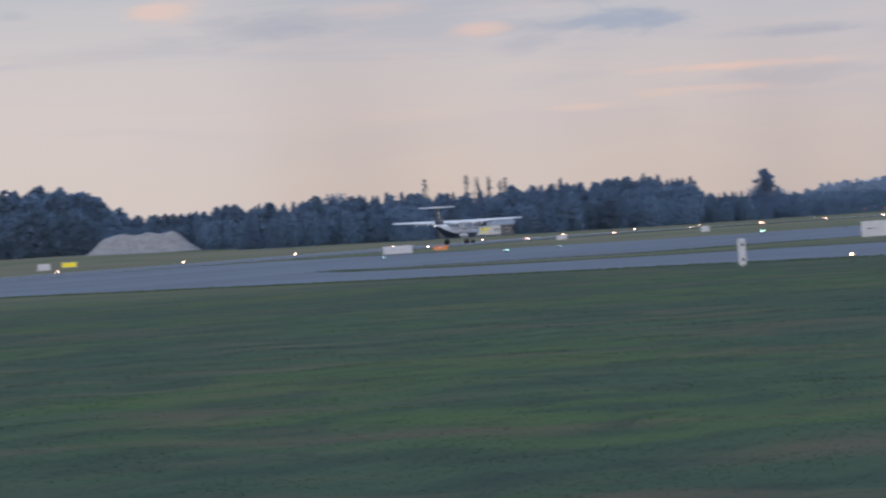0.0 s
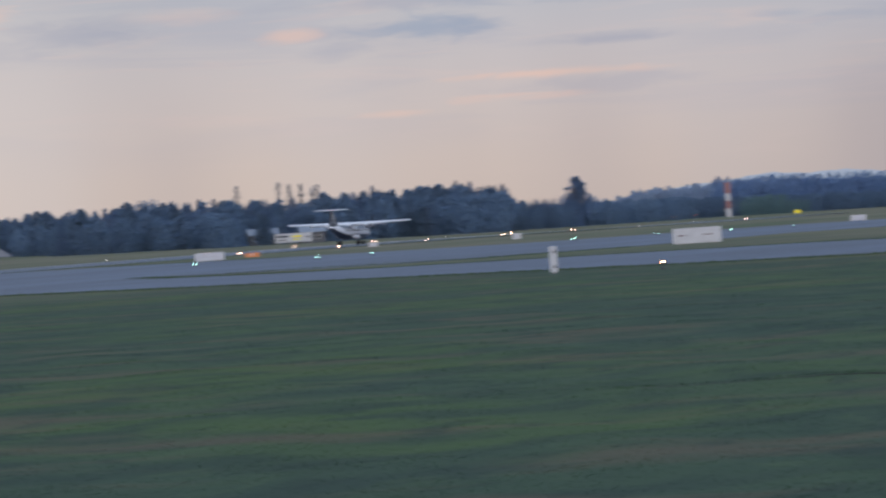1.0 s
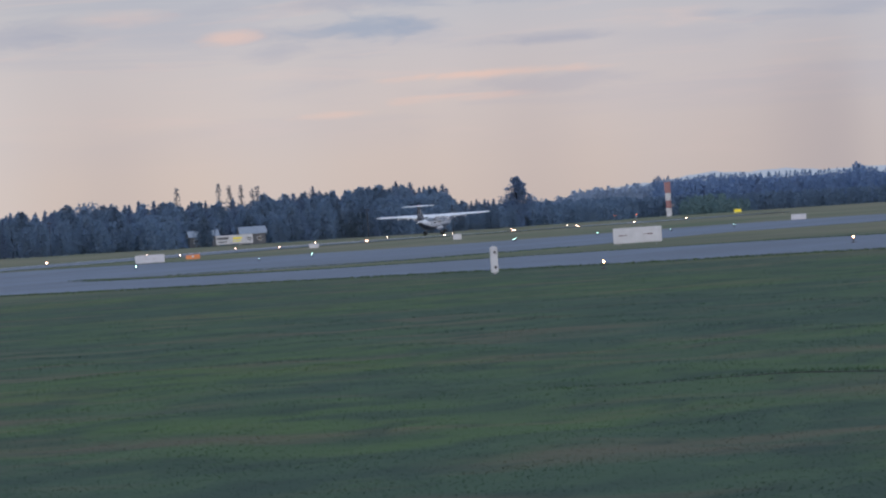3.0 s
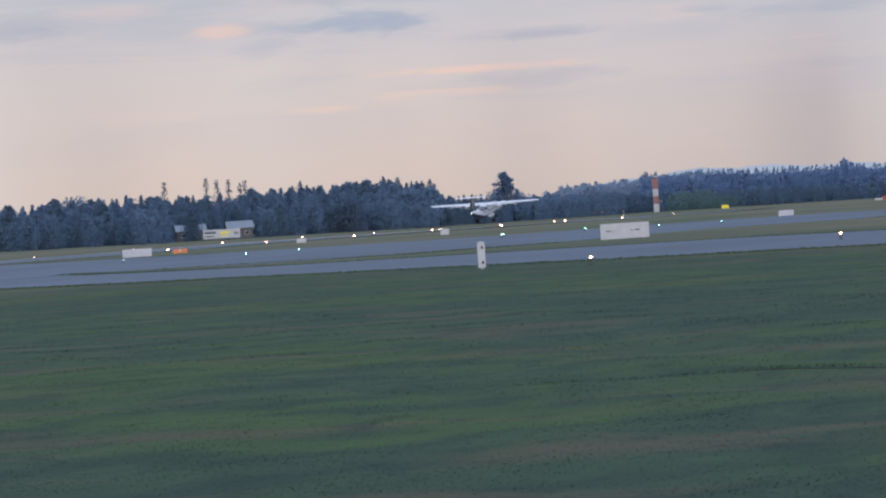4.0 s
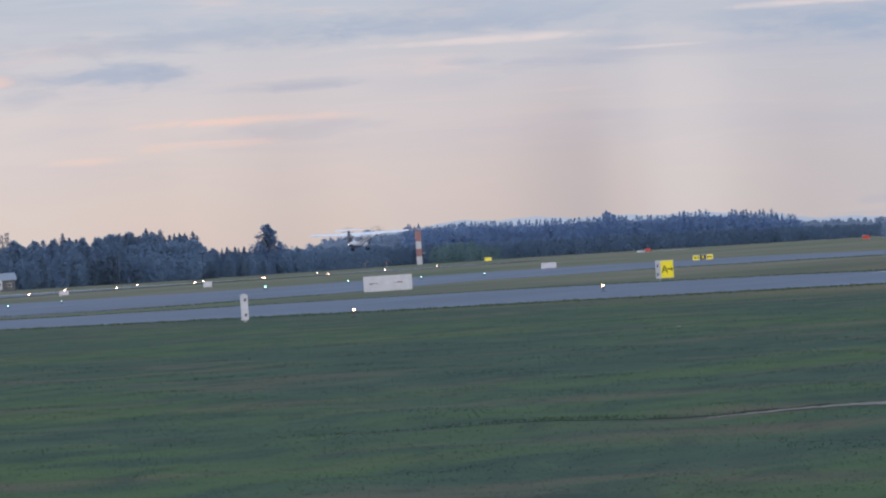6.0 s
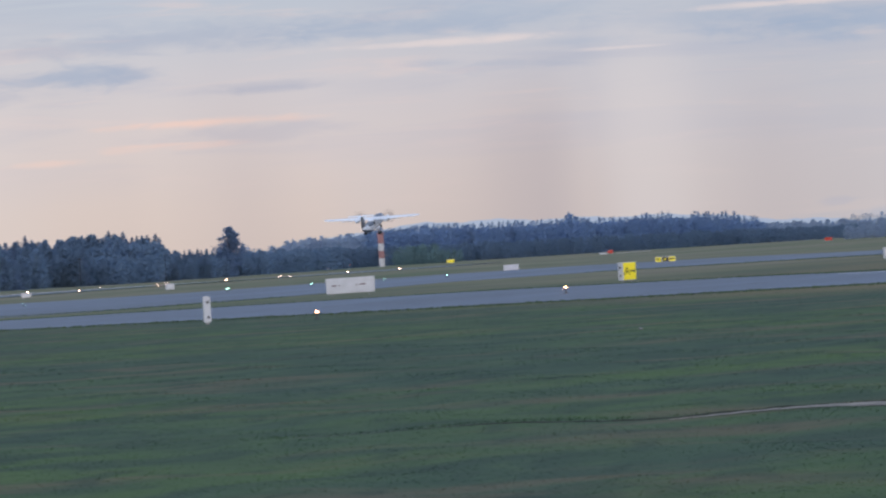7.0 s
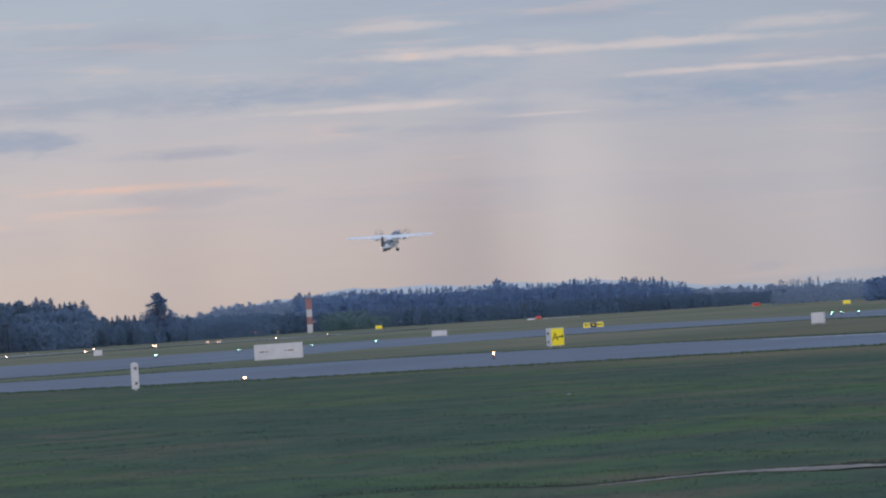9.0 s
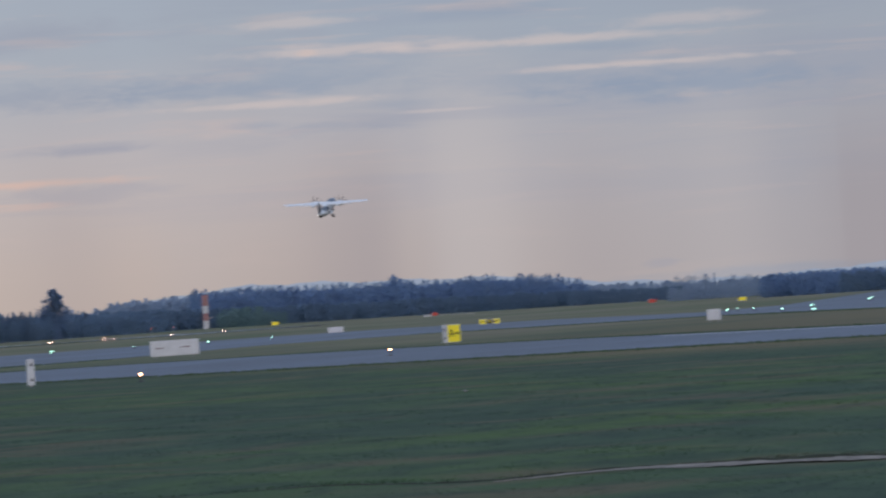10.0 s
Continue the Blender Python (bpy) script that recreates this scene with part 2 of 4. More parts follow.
def leaf_material(name, dark, light):
    """Leaves that scatter light back and let some of it through."""
    m, N = material(name)
    g = N.add("ShaderNodeNewGeometry")
    o = N.add("ShaderNodeObjectInfo")
    col = N.mix(g.outputs["Random Per Island"], dark, light)
    tone = N.add("ShaderNodeMapRange", {0: o.outputs["Random"], 3: 0.85, 4: 1.15}).outputs[0]
    col = N.add("ShaderNodeHueSaturation", {0: 0.5, 2: tone, 4: col}).outputs[0]
    b = N.add("ShaderNodeBsdfPrincipled", {"Base Color": col, "Roughness": 0.7, "Specular IOR Level": 0.25})
    thin = N.add("ShaderNodeBsdfTranslucent", {0: col})
    N.add("ShaderNodeOutputMaterial", {0: N.add("ShaderNodeMixShader", {0: 0.5, 1: b.outputs[0], 2: thin.outputs[0]}).outputs[0]})
    return m


def bark_material():
    m, N = material("bark")
    c = coords(N)
    v = N.noise(stretch(N, c, 6, 6, 1.2), 1.0, 5.0, 0.7)
    finish(N, N.ramp(v, [(0.3, (0.04, 0.042, 0.05, 1)), (0.7, (0.09, 0.088, 0.09, 1))]), 0.9, 0.0, v, 0.6, 0.03)
    return m


GRASS, BLADES, BARK = grass_material(), blade_material(), bark_material()
VERGE = leaf_material("verge_grass_blades", (0.070, 0.110, 0.060, 1), (0.110, 0.145, 0.080, 1))
TAXI = asphalt_material("taxiway_asphalt", (0.088, 0.119, 0.176))
RUNWAY = asphalt_material("runway_asphalt", (0.085, 0.113, 0.170))
# tree belt colours include the blue veil of haze, brighter than real leaves
HAZED_CONIFER = leaf_material("hazed_conifer_needles", (0.179, 0.266, 0.401, 1), (0.198, 0.285, 0.424, 1))
HAZED_BROAD = leaf_material("hazed_broad_leaves", (0.185, 0.275, 0.392, 1), (0.206, 0.299, 0.417, 1))
# farther foliage: lighter and bluer, with more distance haze in the leaf colour
HAZED_FAR_LEAF = leaf_material("hazed_far_foliage", (0.226, 0.335, 0.510, 1), (0.242, 0.352, 0.533, 1))
HAZED_PALE_LEAF = leaf_material("hazed_pale_foliage", (0.324, 0.408, 0.528, 1), (0.384, 0.474, 0.600, 1))
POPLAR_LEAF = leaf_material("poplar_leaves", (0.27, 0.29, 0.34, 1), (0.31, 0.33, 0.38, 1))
# willow green, paled and blued in the colour to look hazy
HAZED_WILLOW = leaf_material("hazed_willow_leaves", (0.17, 0.26, 0.28, 1), (0.20, 0.30, 0.31, 1))
WHITE = worn("white_paint", (0.68, 0.69, 0.73, 1), 0.55, amount=0.18)
STRIPE = worn("road_marking_paint", (0.62, 0.62, 0.64, 1), 0.7, amount=0.3)
YELLOW = lit_face("yellow_sign_face", (0.86, 0.72, 0.03, 1), 0.18)
BLACK = worn("black_paint", (0.02, 0.02, 0.022, 1), 0.5)
RED = worn("red_paint", (0.62, 0.07, 0.05, 1), 0.55, amount=0.2)
ORANGE = worn("orange_paint", (0.80, 0.27, 0.09, 1), 0.6, amount=0.2)
# red of the far mast, its colour dulled to stand for haze
HAZED_RED = worn("hazed_red_paint", (0.47, 0.26, 0.27, 1), 0.7, amount=0.3)
DARK_RED = worn("dark_red_lettering", (0.10, 0.025, 0.03, 1), 0.6)
STEEL = worn("galvanised_steel", (0.42, 0.43, 0.45, 1), 0.45, 0.7)
DARK_STEEL = worn("dark_steel", (0.10, 0.10, 0.11, 1), 0.5, 0.5)
GRAVEL = worn("gravel", (0.36, 0.35, 0.36, 1), 0.95, amount=0.35, scale=0.6)
TAR = worn("tar", (0.03, 0.032, 0.036, 1), 0.6, amount=0.3)
# dark colour that draws the shade in the taller grass behind the rut
BANK_SHADE = worn("painted_bank_shade", (0.038, 0.048, 0.034, 1), 0.95, amount=0.4, scale=1.5)
DIRT = worn("dry_dirt", (0.29, 0.255, 0.22, 1), 0.95, amount=0.65, scale=2.0)
ROOF = worn("metal_roofing", (0.30, 0.34, 0.40, 1), 0.5, 0.2)
WALL = worn("weatherboard_paint", (0.13, 0.14, 0.16, 1), 0.7)
RUBBER = worn("tyre_rubber", (0.02, 0.02, 0.02, 1), 0.8)
SKIN = worn("aircraft_white_paint", (0.82, 0.83, 0.86, 1), 0.32, amount=0.08, scale=0.8)
NAVY = worn("aircraft_dark_paint", (0.042, 0.052, 0.080, 1), 0.3, amount=0.2, scale=0.8)
SLATE = worn("aircraft_slate_paint", (0.105, 0.125, 0.175, 1), 0.35, amount=0.15, scale=0.8)
GLASS = worn("dark_window_glass", (0.03, 0.035, 0.045, 1), 0.12)
LAMP_WARM = glowing("warm_lamp_glass", (1.0, 0.42, 0.20, 1), 24.0)
LAMP_RUNWAY = glowing("runway_lamp_glass", (1.0, 0.50, 0.34, 1), 26.0)
LAMP_GREEN = glowing("green_lamp_glass", (0.46, 1.0, 0.74, 1), 14.0)
LAMP_RED = glowing("red_lamp_glass", (1.0, 0.22, 0.10, 1), 2.5)
LAMP_WHITE = glowing("white_lamp_glass", (1.0, 0.95, 0.86, 1), 4.0)


# ---- building helpers ----
def part(name, bm, mat, parent=None, label=""):
    """Links a bmesh as one mesh object, under a thing or a part."""
    me = bpy.data.meshes.new(name)
    bm.to_mesh(me)
    bm.free()
    me.materials.append(mat)
    ob = new(name, me)
    ob.parent = parent
    if label:
        ob["label"] = label
    return ob


def smooth(ob, angle=40):
    ob.data.shade_smooth()
    ob.data.set_sharp_from_angle(angle=radians(angle))
    return ob


def thing(name, m, label, category, group="", kind=""):
    ob = new(name)
    ob.empty_display_size = 0.2
    ob.matrix_basis = m
    return tagged(ob, label, category, group, kind)


def box(size, at=(0, 0, 0), bevel=0.0, m=None, bm=None):
    """A box with its middle at 'at', bevelled."""
    own = bmesh.new()
    bmesh.ops.create_cube(own, size=1, matrix=Matrix.Translation(at) @ (m or Matrix()) @ Matrix.Diagonal((*size, 1)))
    if bevel:
        bmesh.ops.bevel(own, geom=own.edges[:], offset=bevel, segments=2, affect="EDGES")
    return joined(bm, own)


def joined(bm, own):
    if bm is None:
        return own
    me = bpy.data.meshes.new("tmp")
    own.to_mesh(me)
    own.free()
    bm.from_mesh(me)
    bpy.data.meshes.remove(me)
    return bm


def tube(a, b, ra, rb, seg=10, bm=None):
    """A tapered round bar from a to b."""
    a, b = Vector(a), Vector(b)
    own = bmesh.new()
    m = Matrix.Translation((a + b) / 2) @ (b - a).to_track_quat("Z", "Y").to_matrix().to_4x4()
    bmesh.ops.create_cone(own, cap_ends=True, segments=seg, radius1=ra, radius2=rb, depth=(b - a).length, matrix=m)
    return joined(bm, own)


def loft(rings, bm=None, close=True):
    """A skin over rings of points."""
    bm = bm or bmesh.new()
    vs = [[bm.verts.new(p) for p in r] for r in rings]
    n = len(rings[0])
    for a, b in zip(vs, vs[1:]):
        for i in range(n):
            bm.faces.new((a[i], a[(i + 1) % n], b[(i + 1) % n], b[i]))
    if close:
        bm.faces.new(vs[0][::-1])
        bm.faces.new(vs[-1])
    bmesh.ops.recalc_face_normals(bm, faces=bm.faces[:])
    return bm


def mesh_object(name, verts, faces, mat, parent=None):
    me = bpy.data.meshes.new(name)
    me.from_pydata(verts if isinstance(verts, list) else verts.tolist(), [], faces if isinstance(faces, list) else faces.tolist())
    me.materials.append(mat)
    ob = new(name, me)
    ob.parent = parent
    return ob


def ease(a, b, x):
    t = np.clip((x - a) / (b - a), 0, 1)
    return t * t * (3 - 2 * t)


def terrain(x, y):
    """Height of the ground: level by the taxiways, with a gentle rise and fall far off."""
    r, az = np.hypot(x, y), np.degrees(np.arctan2(-x, y))
    return ease(900, 1500, r) * np.interp(az, [-30, 5, 9, 12, 14, 18, 20, 22, 60], [-2, -2, -1.5, -1, -1, 0.5, 1.6, 2.6, 3.0])


def bumps(x, y):
    """Small unevenness of the near grass."""
    r = np.hypot(x, y)
    wave = np.sin(x * 0.71 + 1.3 * np.sin(y * 0.23)) * np.sin(y * 0.31 + 0.7) + 0.4 * np.sin(x * 1.3 + y * 0.6)
    return (1 - ease(150, 240, r)) * ease(20, 40, r) * 0.045 * wave


def polar(az, r):
    """The place at r metres, az degrees to the left of the runway's direction."""
    return -r * math.sin(radians(az)), r * math.cos(radians(az))


# ---- ground ----
def build_ground():
    az = np.radians(np.concatenate([np.arange(-180, -2, 6.0), np.arange(-2, 27, 0.25), np.arange(27, 180, 6.0)]))
    rad = 8 * 1.0225 ** np.arange(0, 290)
    rad = rad[rad < 4950]
    R, A = np.meshgrid(rad, az, indexing="ij")
    X, Y = -R * np.sin(A), R * np.cos(A)
    Z = terrain(X, Y)
    Z = Z + bumps(X, Y)
    n, m = R.shape
    verts = np.stack([X, Y, Z], -1).reshape(-1, 3).tolist() + [(0, 0, 0)]
    i, j = np.meshgrid(np.arange(n - 1), np.arange(m), indexing="ij")
    k = (j + 1) % m
    faces = np.stack([i * m + j, i * m + k, (i + 1) * m + k, (i + 1) * m + j], -1).reshape(-1, 4)[:, ::-1].tolist()
    faces += [(q, (q + 1) % m, n * m) for q in range(m)]
    ob = mesh_object("ground", verts, faces, GRASS)
    ob.data.shade_smooth()
    return tagged(ob, "wide mown airfield grass, green with brown dry patches", "grass", kind="structure")


def slab(name, outline, mat, label, category, lift=0.03):
    """A level paved sheet with a thin edge."""
    bm = bmesh.new()
    f = bm.faces.new([bm.verts.new((x, y, lift)) for x, y in outline])
    if f.normal.z < 0:
        f.normal_flip()
    ext = bmesh.ops.extrude_face_region(bm, geom=[f])
    for v in ext["geom"]:
        if isinstance(v, bmesh.types.BMVert):
            v.co.z = lift
    for v in f.verts:
        v.co.z = -0.05
    bmesh.ops.recalc_face_normals(bm, faces=bm.faces[:])
    bmesh.ops.triangulate(bm, faces=bm.faces[:])
    return tagged(part(name, bm, mat), label, category, kind="structure")


def ribbon(name, x0, x1, y0, y1, mat, lift, label, category):
    """A paved strip along the runway's direction that follows the ground."""
    ys = np.arange(y0, y1 + 1, 12.0)
    bm = bmesh.new()
    rows = []
    for y in ys:
        z = float(terrain((x0 + x1) / 2, y)) + lift
        rows.append([bm.verts.new(p) for p in ((x0, y, z - 0.1), (x0, y, z), (x1, y, z), (x1, y, z - 0.1))])
    for a, b in zip(rows, rows[1:]):
        for i in range(3):
            bm.faces.new((a[i], a[i + 1], b[i + 1], b[i]))
    bmesh.ops.recalc_face_normals(bm, faces=bm.faces[:])
    return tagged(part(name, bm, mat), label, category, kind="structure")


build_ground()
slab("taxiway", [(60, 203), (-23, 273), (-41, 287), (-66, 300), (-92, 322), (-118, 346), (-164, 393), (-330, 560), (-330, 765), (-254, 722), (-214, 682),
                 (-185, 664), (-168, 664), (-158, 690), (-146, 706), (-128, 704), (-100, 668), (-72, 602), (-66, 640), (-77, 931), (-95, 1150), (30, 1150),
                 (24, 440), (-39, 476), (-61, 522), (-76, 537), (-95, 545), (-110, 535), (-112, 500), (-114, 462), (-121, 442), (-134, 440), (-146, 450), (-159, 463),
                 (-146, 434), (-132, 415), (-118, 405), (-105, 402), (-92, 398), (-78, 394), (-66, 384), (-53, 369), (-43, 352), (-27, 329), (60, 252)],
     TAXI, "grey worn asphalt taxiways joining round a grass island", "taxiway")
ribbon("runway", -318.5, -274, 560, 1420, RUNWAY, 0.08, "long grey asphalt runway with white edge stripes", "runway")
for sx in (-276.2, -317.2):
    ribbon("runway_stripe", sx - 0.6, sx + 0.6, 560, 1416, STRIPE, 0.087, "white painted runway edge stripe", "marking")


def edge_stripe(points, width, label, mat=STRIPE, name="taxiway_stripe"):
    """A painted line along a taxiway's edge."""
    bm = bmesh.new()
    rows = []
    for (x0, y0), (x1, y1) in zip(points, points[1:]):
        n = Vector((y0 - y1, x1 - x0, 0)).normalized() * width / 2
        for x, y in ((x0, y0), (x1, y1)):
            rows.append((bm.verts.new((x - n.x, y - n.y, 0.036)), bm.verts.new((x + n.x, y + n.y, 0.036))))
    for p, q in zip(rows, rows[1:]):
        bm.faces.new((p[0], q[0], q[1], p[1]))
    bmesh.ops.recalc_face_normals(bm, faces=bm.faces[:])
    tagged(part(name, bm, mat), label, "marking", kind="structure")


edge_stripe([(-44.5, 349), (-28, 325), (20, 283)], 1.0, "faded white painted taxiway edge line")
edge_stripe([(-51.5, 310), (-50.3, 314), (-49, 317.5), (-46, 320), (-42, 321)], 0.5, "dark tar seam on the taxiway", TAR, "tar_seam")
edge_stripe([(-47, 321.5), (-43, 322.5), (-39, 321)], 0.3, "dark tar seam on the taxiway", TAR, "tar_seam")


# ---- airfield lights and signs ----
def edge_light(m, lamp, radius, label, group, height=0.36):
    t = thing("airfield_light", m, label, "light", group)
    bm = tube((0, 0, -0.05), (0, 0, 0.04), 0.2, 0.17, 12)
    tube((0, 0, 0.03), (0, 0, height - radius), 0.045, 0.04, 8, bm)
    part("stem", bm, DARK_STEEL, t)
    bm = bmesh.new()
    bmesh.ops.create_uvsphere(bm, u_segments=12, v_segments=8, radius=radius, matrix=Matrix.Translation((0, 0, height)) @ Matrix.Diagonal((1, 1, 0.85, 1)))
    smooth(part("lamp_glass", bm, lamp, t, "glowing lamp glass"))
    return t


def on_ground(x, y, rz=0.0, up=0.0):
    return pose(x, y, float(terrain(x, y)) + up, 0, 0, rz)


first = None
for i in range(8):
    for x, step in ((-273.4, 0), (-319.1, 1)):
        m = on_ground(x, 851 + 60 * (i + step), 0, 0.0)
        first = copy_thing(first, m) if first else edge_light(m, LAMP_RUNWAY, 0.105, "glowing white runway edge light on short stem", "runway edge lights")
for y in (791, 851):
    copy_thing(first, on_ground(-319.1, y))
first = None
for x, y in ((-197, 595), (-177, 581), (-176, 600), (-159, 634), (-164, 655), (-152, 651), (-138.5, 634), (-129.5, 630),
             (-65, 569), (-67, 588), (-65, 580), (-62, 570), (-54, 523), (-54, 554), (-47.4, 488), (-53, 615), (-55, 642)):
    m = on_ground(x, y, 0, 0.03)
    first = copy_thing(first, m) if first else edge_light(m, LAMP_GREEN, 0.052, "small glowing green taxiway light", "green taxiway lights", 0.27)
first = None
for x, y in ((-65.5, 281.5), (-60.8, 334.5)):
    m = on_ground(x, y, 0, 0.03)
    first = copy_thing(first, m) if first else edge_light(m, LAMP_WARM, 0.07, "bright warm white taxiway light on short stem", "bright taxiway lights", 0.4)


def sign_box(m, w, h, d, mat, label, panels=1, legs=True, group=""):
    """A lit airfield sign: a metal case with face panels, standing on short legs."""
    t = thing("airfield_sign", m, label, "sign", group)
    foot = 0.16 if legs else 0.0
    part("case", box((w, d, h - foot), (0, 0, foot + (h - foot) / 2), 0.02), WHITE, t)
    for k in range(panels):
        pw = w / panels
        part("face_panel", box((pw - 0.06, 0.02, h - foot - 0.08), (-w / 2 + pw * (k + 0.5), -d / 2 - 0.008, foot + (h - foot) / 2), 0.006),
             mat[k] if isinstance(mat, list) else mat, t)
    for sx in (-1, 1):
        if legs:
            part("leg", box((0.08, 0.08, foot + 0.1), (sx * w * 0.38, 0, foot / 2 - 0.03), 0.01), STEEL, t)
    return t


def bars(t, spots, mat, y, name="lettering_bar"):
    for x, z, w, h in spots:
        part(name, box((w, 0.012, h), (x, y, z), 0.003), mat, t)


def az_of(x, y):
    return math.degrees(math.atan2(-x, y))


def facing(x, y, extra=0.0, up=0.0):
    return on_ground(x, y, az_of(x, y) + extra, up)


def lettering(text, size, at, mat, parent):
    cu = bpy.data.curves.new("lettering", "FONT")
    cu.body, cu.size, cu.extrude, cu.align_x, cu.align_y = text, size, 0.006, "CENTER", "CENTER"
    tmp = new("tmp_lettering", cu)
    me = bpy.data.meshes.new_from_object(tmp.evaluated_get(bpy.context.evaluated_depsgraph_get()))
    bpy.data.objects.remove(tmp)
    me.materials.append(mat)
    ob = new("lettering", me)
    ob.parent = parent
    ob.matrix_basis = pose(*at, 90, 0, 0)
    return ob


board = sign_box(facing(-100.7, 446.8), 4.35, 1.55, 0.35, WHITE, "large white airfield sign board with two dark bars", 2)
bars(board, [(-1.45, 0.88, 0.42, 0.09), (-1.02, 0.88, 0.22, 0.05), (0.62, 0.9, 0.22, 0.05), (1.1, 0.9, 0.55, 0.09)], DARK_RED, -0.20)
sign_a = sign_box(facing(-66.4, 392.4, 33), 1.2, 1.55, 0.72, YELLOW, "yellow taxiway sign with black letter and arrow, white sides")
lettering("A", 0.85, (-0.24, -0.39, 0.84), BLACK, sign_a)
part("arrow_shaft", box((0.42, 0.014, 0.1), (0.24, -0.385, 0.86), 0.003), BLACK, sign_a)
bm = bmesh.new()
tip = [bm.verts.new(p) for p in ((0.36, -0.392, 1.04), (0.52, -0.392, 0.86), (0.36, -0.392, 0.68))]
bm.faces.new(tip)
part("arrow_head", bm, BLACK, sign_a)
for z in (0.5, 1.15):
    part("side_hatch", box((0.012, 0.22, 0.2), (-0.604, 0.05, z), 0.004), DARK_STEEL, sign_a)
y2 = sign_box(facing(-102.3, 633.8), 2.55, 0.8, 0.3, [YELLOW, BLACK, YELLOW], "low yellow and black taxiway direction sign", 3)
bars(y2, [(-0.95, 0.5, 0.22, 0.28), (-0.6, 0.5, 0.12, 0.28), (0.62, 0.5, 0.2, 0.26), (0.95, 0.5, 0.3, 0.16)], BLACK, -0.17)
bars(y2, [(0.0, 0.5, 0.2, 0.3)], YELLOW, -0.17)
sign_box(facing(-345.0, 1686.0), 2.4, 1.3, 0.3, YELLOW, "small yellow sign beside the far runway end")
sign_box(facing(-94.2, 848.8), 1.3, 0.8, 0.3, YELLOW, "small yellow taxiway sign in far grass")
sign_box(facing(-380.3, 949.7), 2.9, 1.15, 0.35, YELLOW, "yellow runway sign in grass")
sign_box(facing(-208.1, 1615.6), 2.5, 1.3, 0.35, RED, "red runway holding sign far off in grass")
rs = sign_box(facing(-286.9, 1665.5), 1.8, 1.3, 0.35, RED, "red runway holding sign beside low white box")
sign_box(facing(-289.3, 1665.0), 2.6, 0.6, 0.5, WHITE, "low white equipment box beside red sign", 1, False)
low = thing("low_barrier", facing(-279.5, 1667), "long low pale barrier beside red sign", "barrier")
part("rail", box((12.0, 0.2, 0.12), (0, 0, 0.24), 0.03), STRIPE, low)
for sx in (-5.4, -1.8, 1.8, 5.4):
    part("foot", box((0.3, 0.5, 0.22), (sx, 0, 0.09), 0.03), STEEL, low)
sign_box(facing(-130.4, 677.6), 2.05, 0.9, 0.35, WHITE, "white back of a taxiway sign", 2, True, "white sign backs")
sign_box(facing(-52.2, 446.9, -12), 1.15, 1.12, 0.5, WHITE, "square white sign case seen from behind")
bl = sign_box(facing(-225.9, 688.9), 4.15, 1.3, 0.35, WHITE, "long white sign board beside the runway", 3)
bars(bl, [(-0.3, 0.72, 0.9, 0.1), (0.7, 0.74, 0.6, 0.08)], STRIPE, -0.20)
sign_box(facing(-241.9, 826.3), 1.6, 0.9, 0.4, WHITE, "white back of a runway sign", 1, True, "white sign backs")
sign_box(facing(-203.4, 774.7), 1.35, 1.05, 0.4, WHITE, "white back of a runway sign", 1, True, "white sign backs")
sign_box(facing(-366.2, 901.5), 2.4, 1.4, 0.4, WHITE, "white back of a runway sign beside yellow sign", 1, True, "white sign backs")


def marker_post(m):
    t = thing("marker_post", m, "white square marker post with two dark plates", "post")
    part("post", box((0.42, 0.3, 1.5), (0, 0, 0.86), 0.02), WHITE, t)
    part("foot", tube((0, 0, -0.1), (0, 0, 0.14), 0.11, 0.09, 12), STEEL, t)
    part("cap", tube((0, 0, 1.6), (0, 0, 1.66), 0.14, 0.1, 12), WHITE, t)
    for z in (0.42, 1.3):
        part("plate", box((0.14, 0.015, 0.17), (0.04, -0.156, z), 0.01), DARK_STEEL, t)


marker_post(facing(-74.2, 290.7, 8))


def cone_marker(m):
    """A low, long orange roof-shaped marker."""
    t = thing("runway_marker", m, "low orange roof-shaped airfield marker", "marker")
    bm = loft([[(-1.1, -0.45, 0), (-1.1, 0.45, 0), (-1.1, 0.1, 0.62), (-1.1, -0.1, 0.62)], [(1.1, -0.45, 0), (1.1, 0.45, 0), (1.1, 0.1, 0.7), (1.1, -0.1, 0.7)]])
    part("shell", bm, ORANGE, t)
    part("band", box((0.3, 0.62, 0.42), (0, 0, 0.33), 0.03), WHITE, t)


cone_marker(facing(-242.6, 761.3))


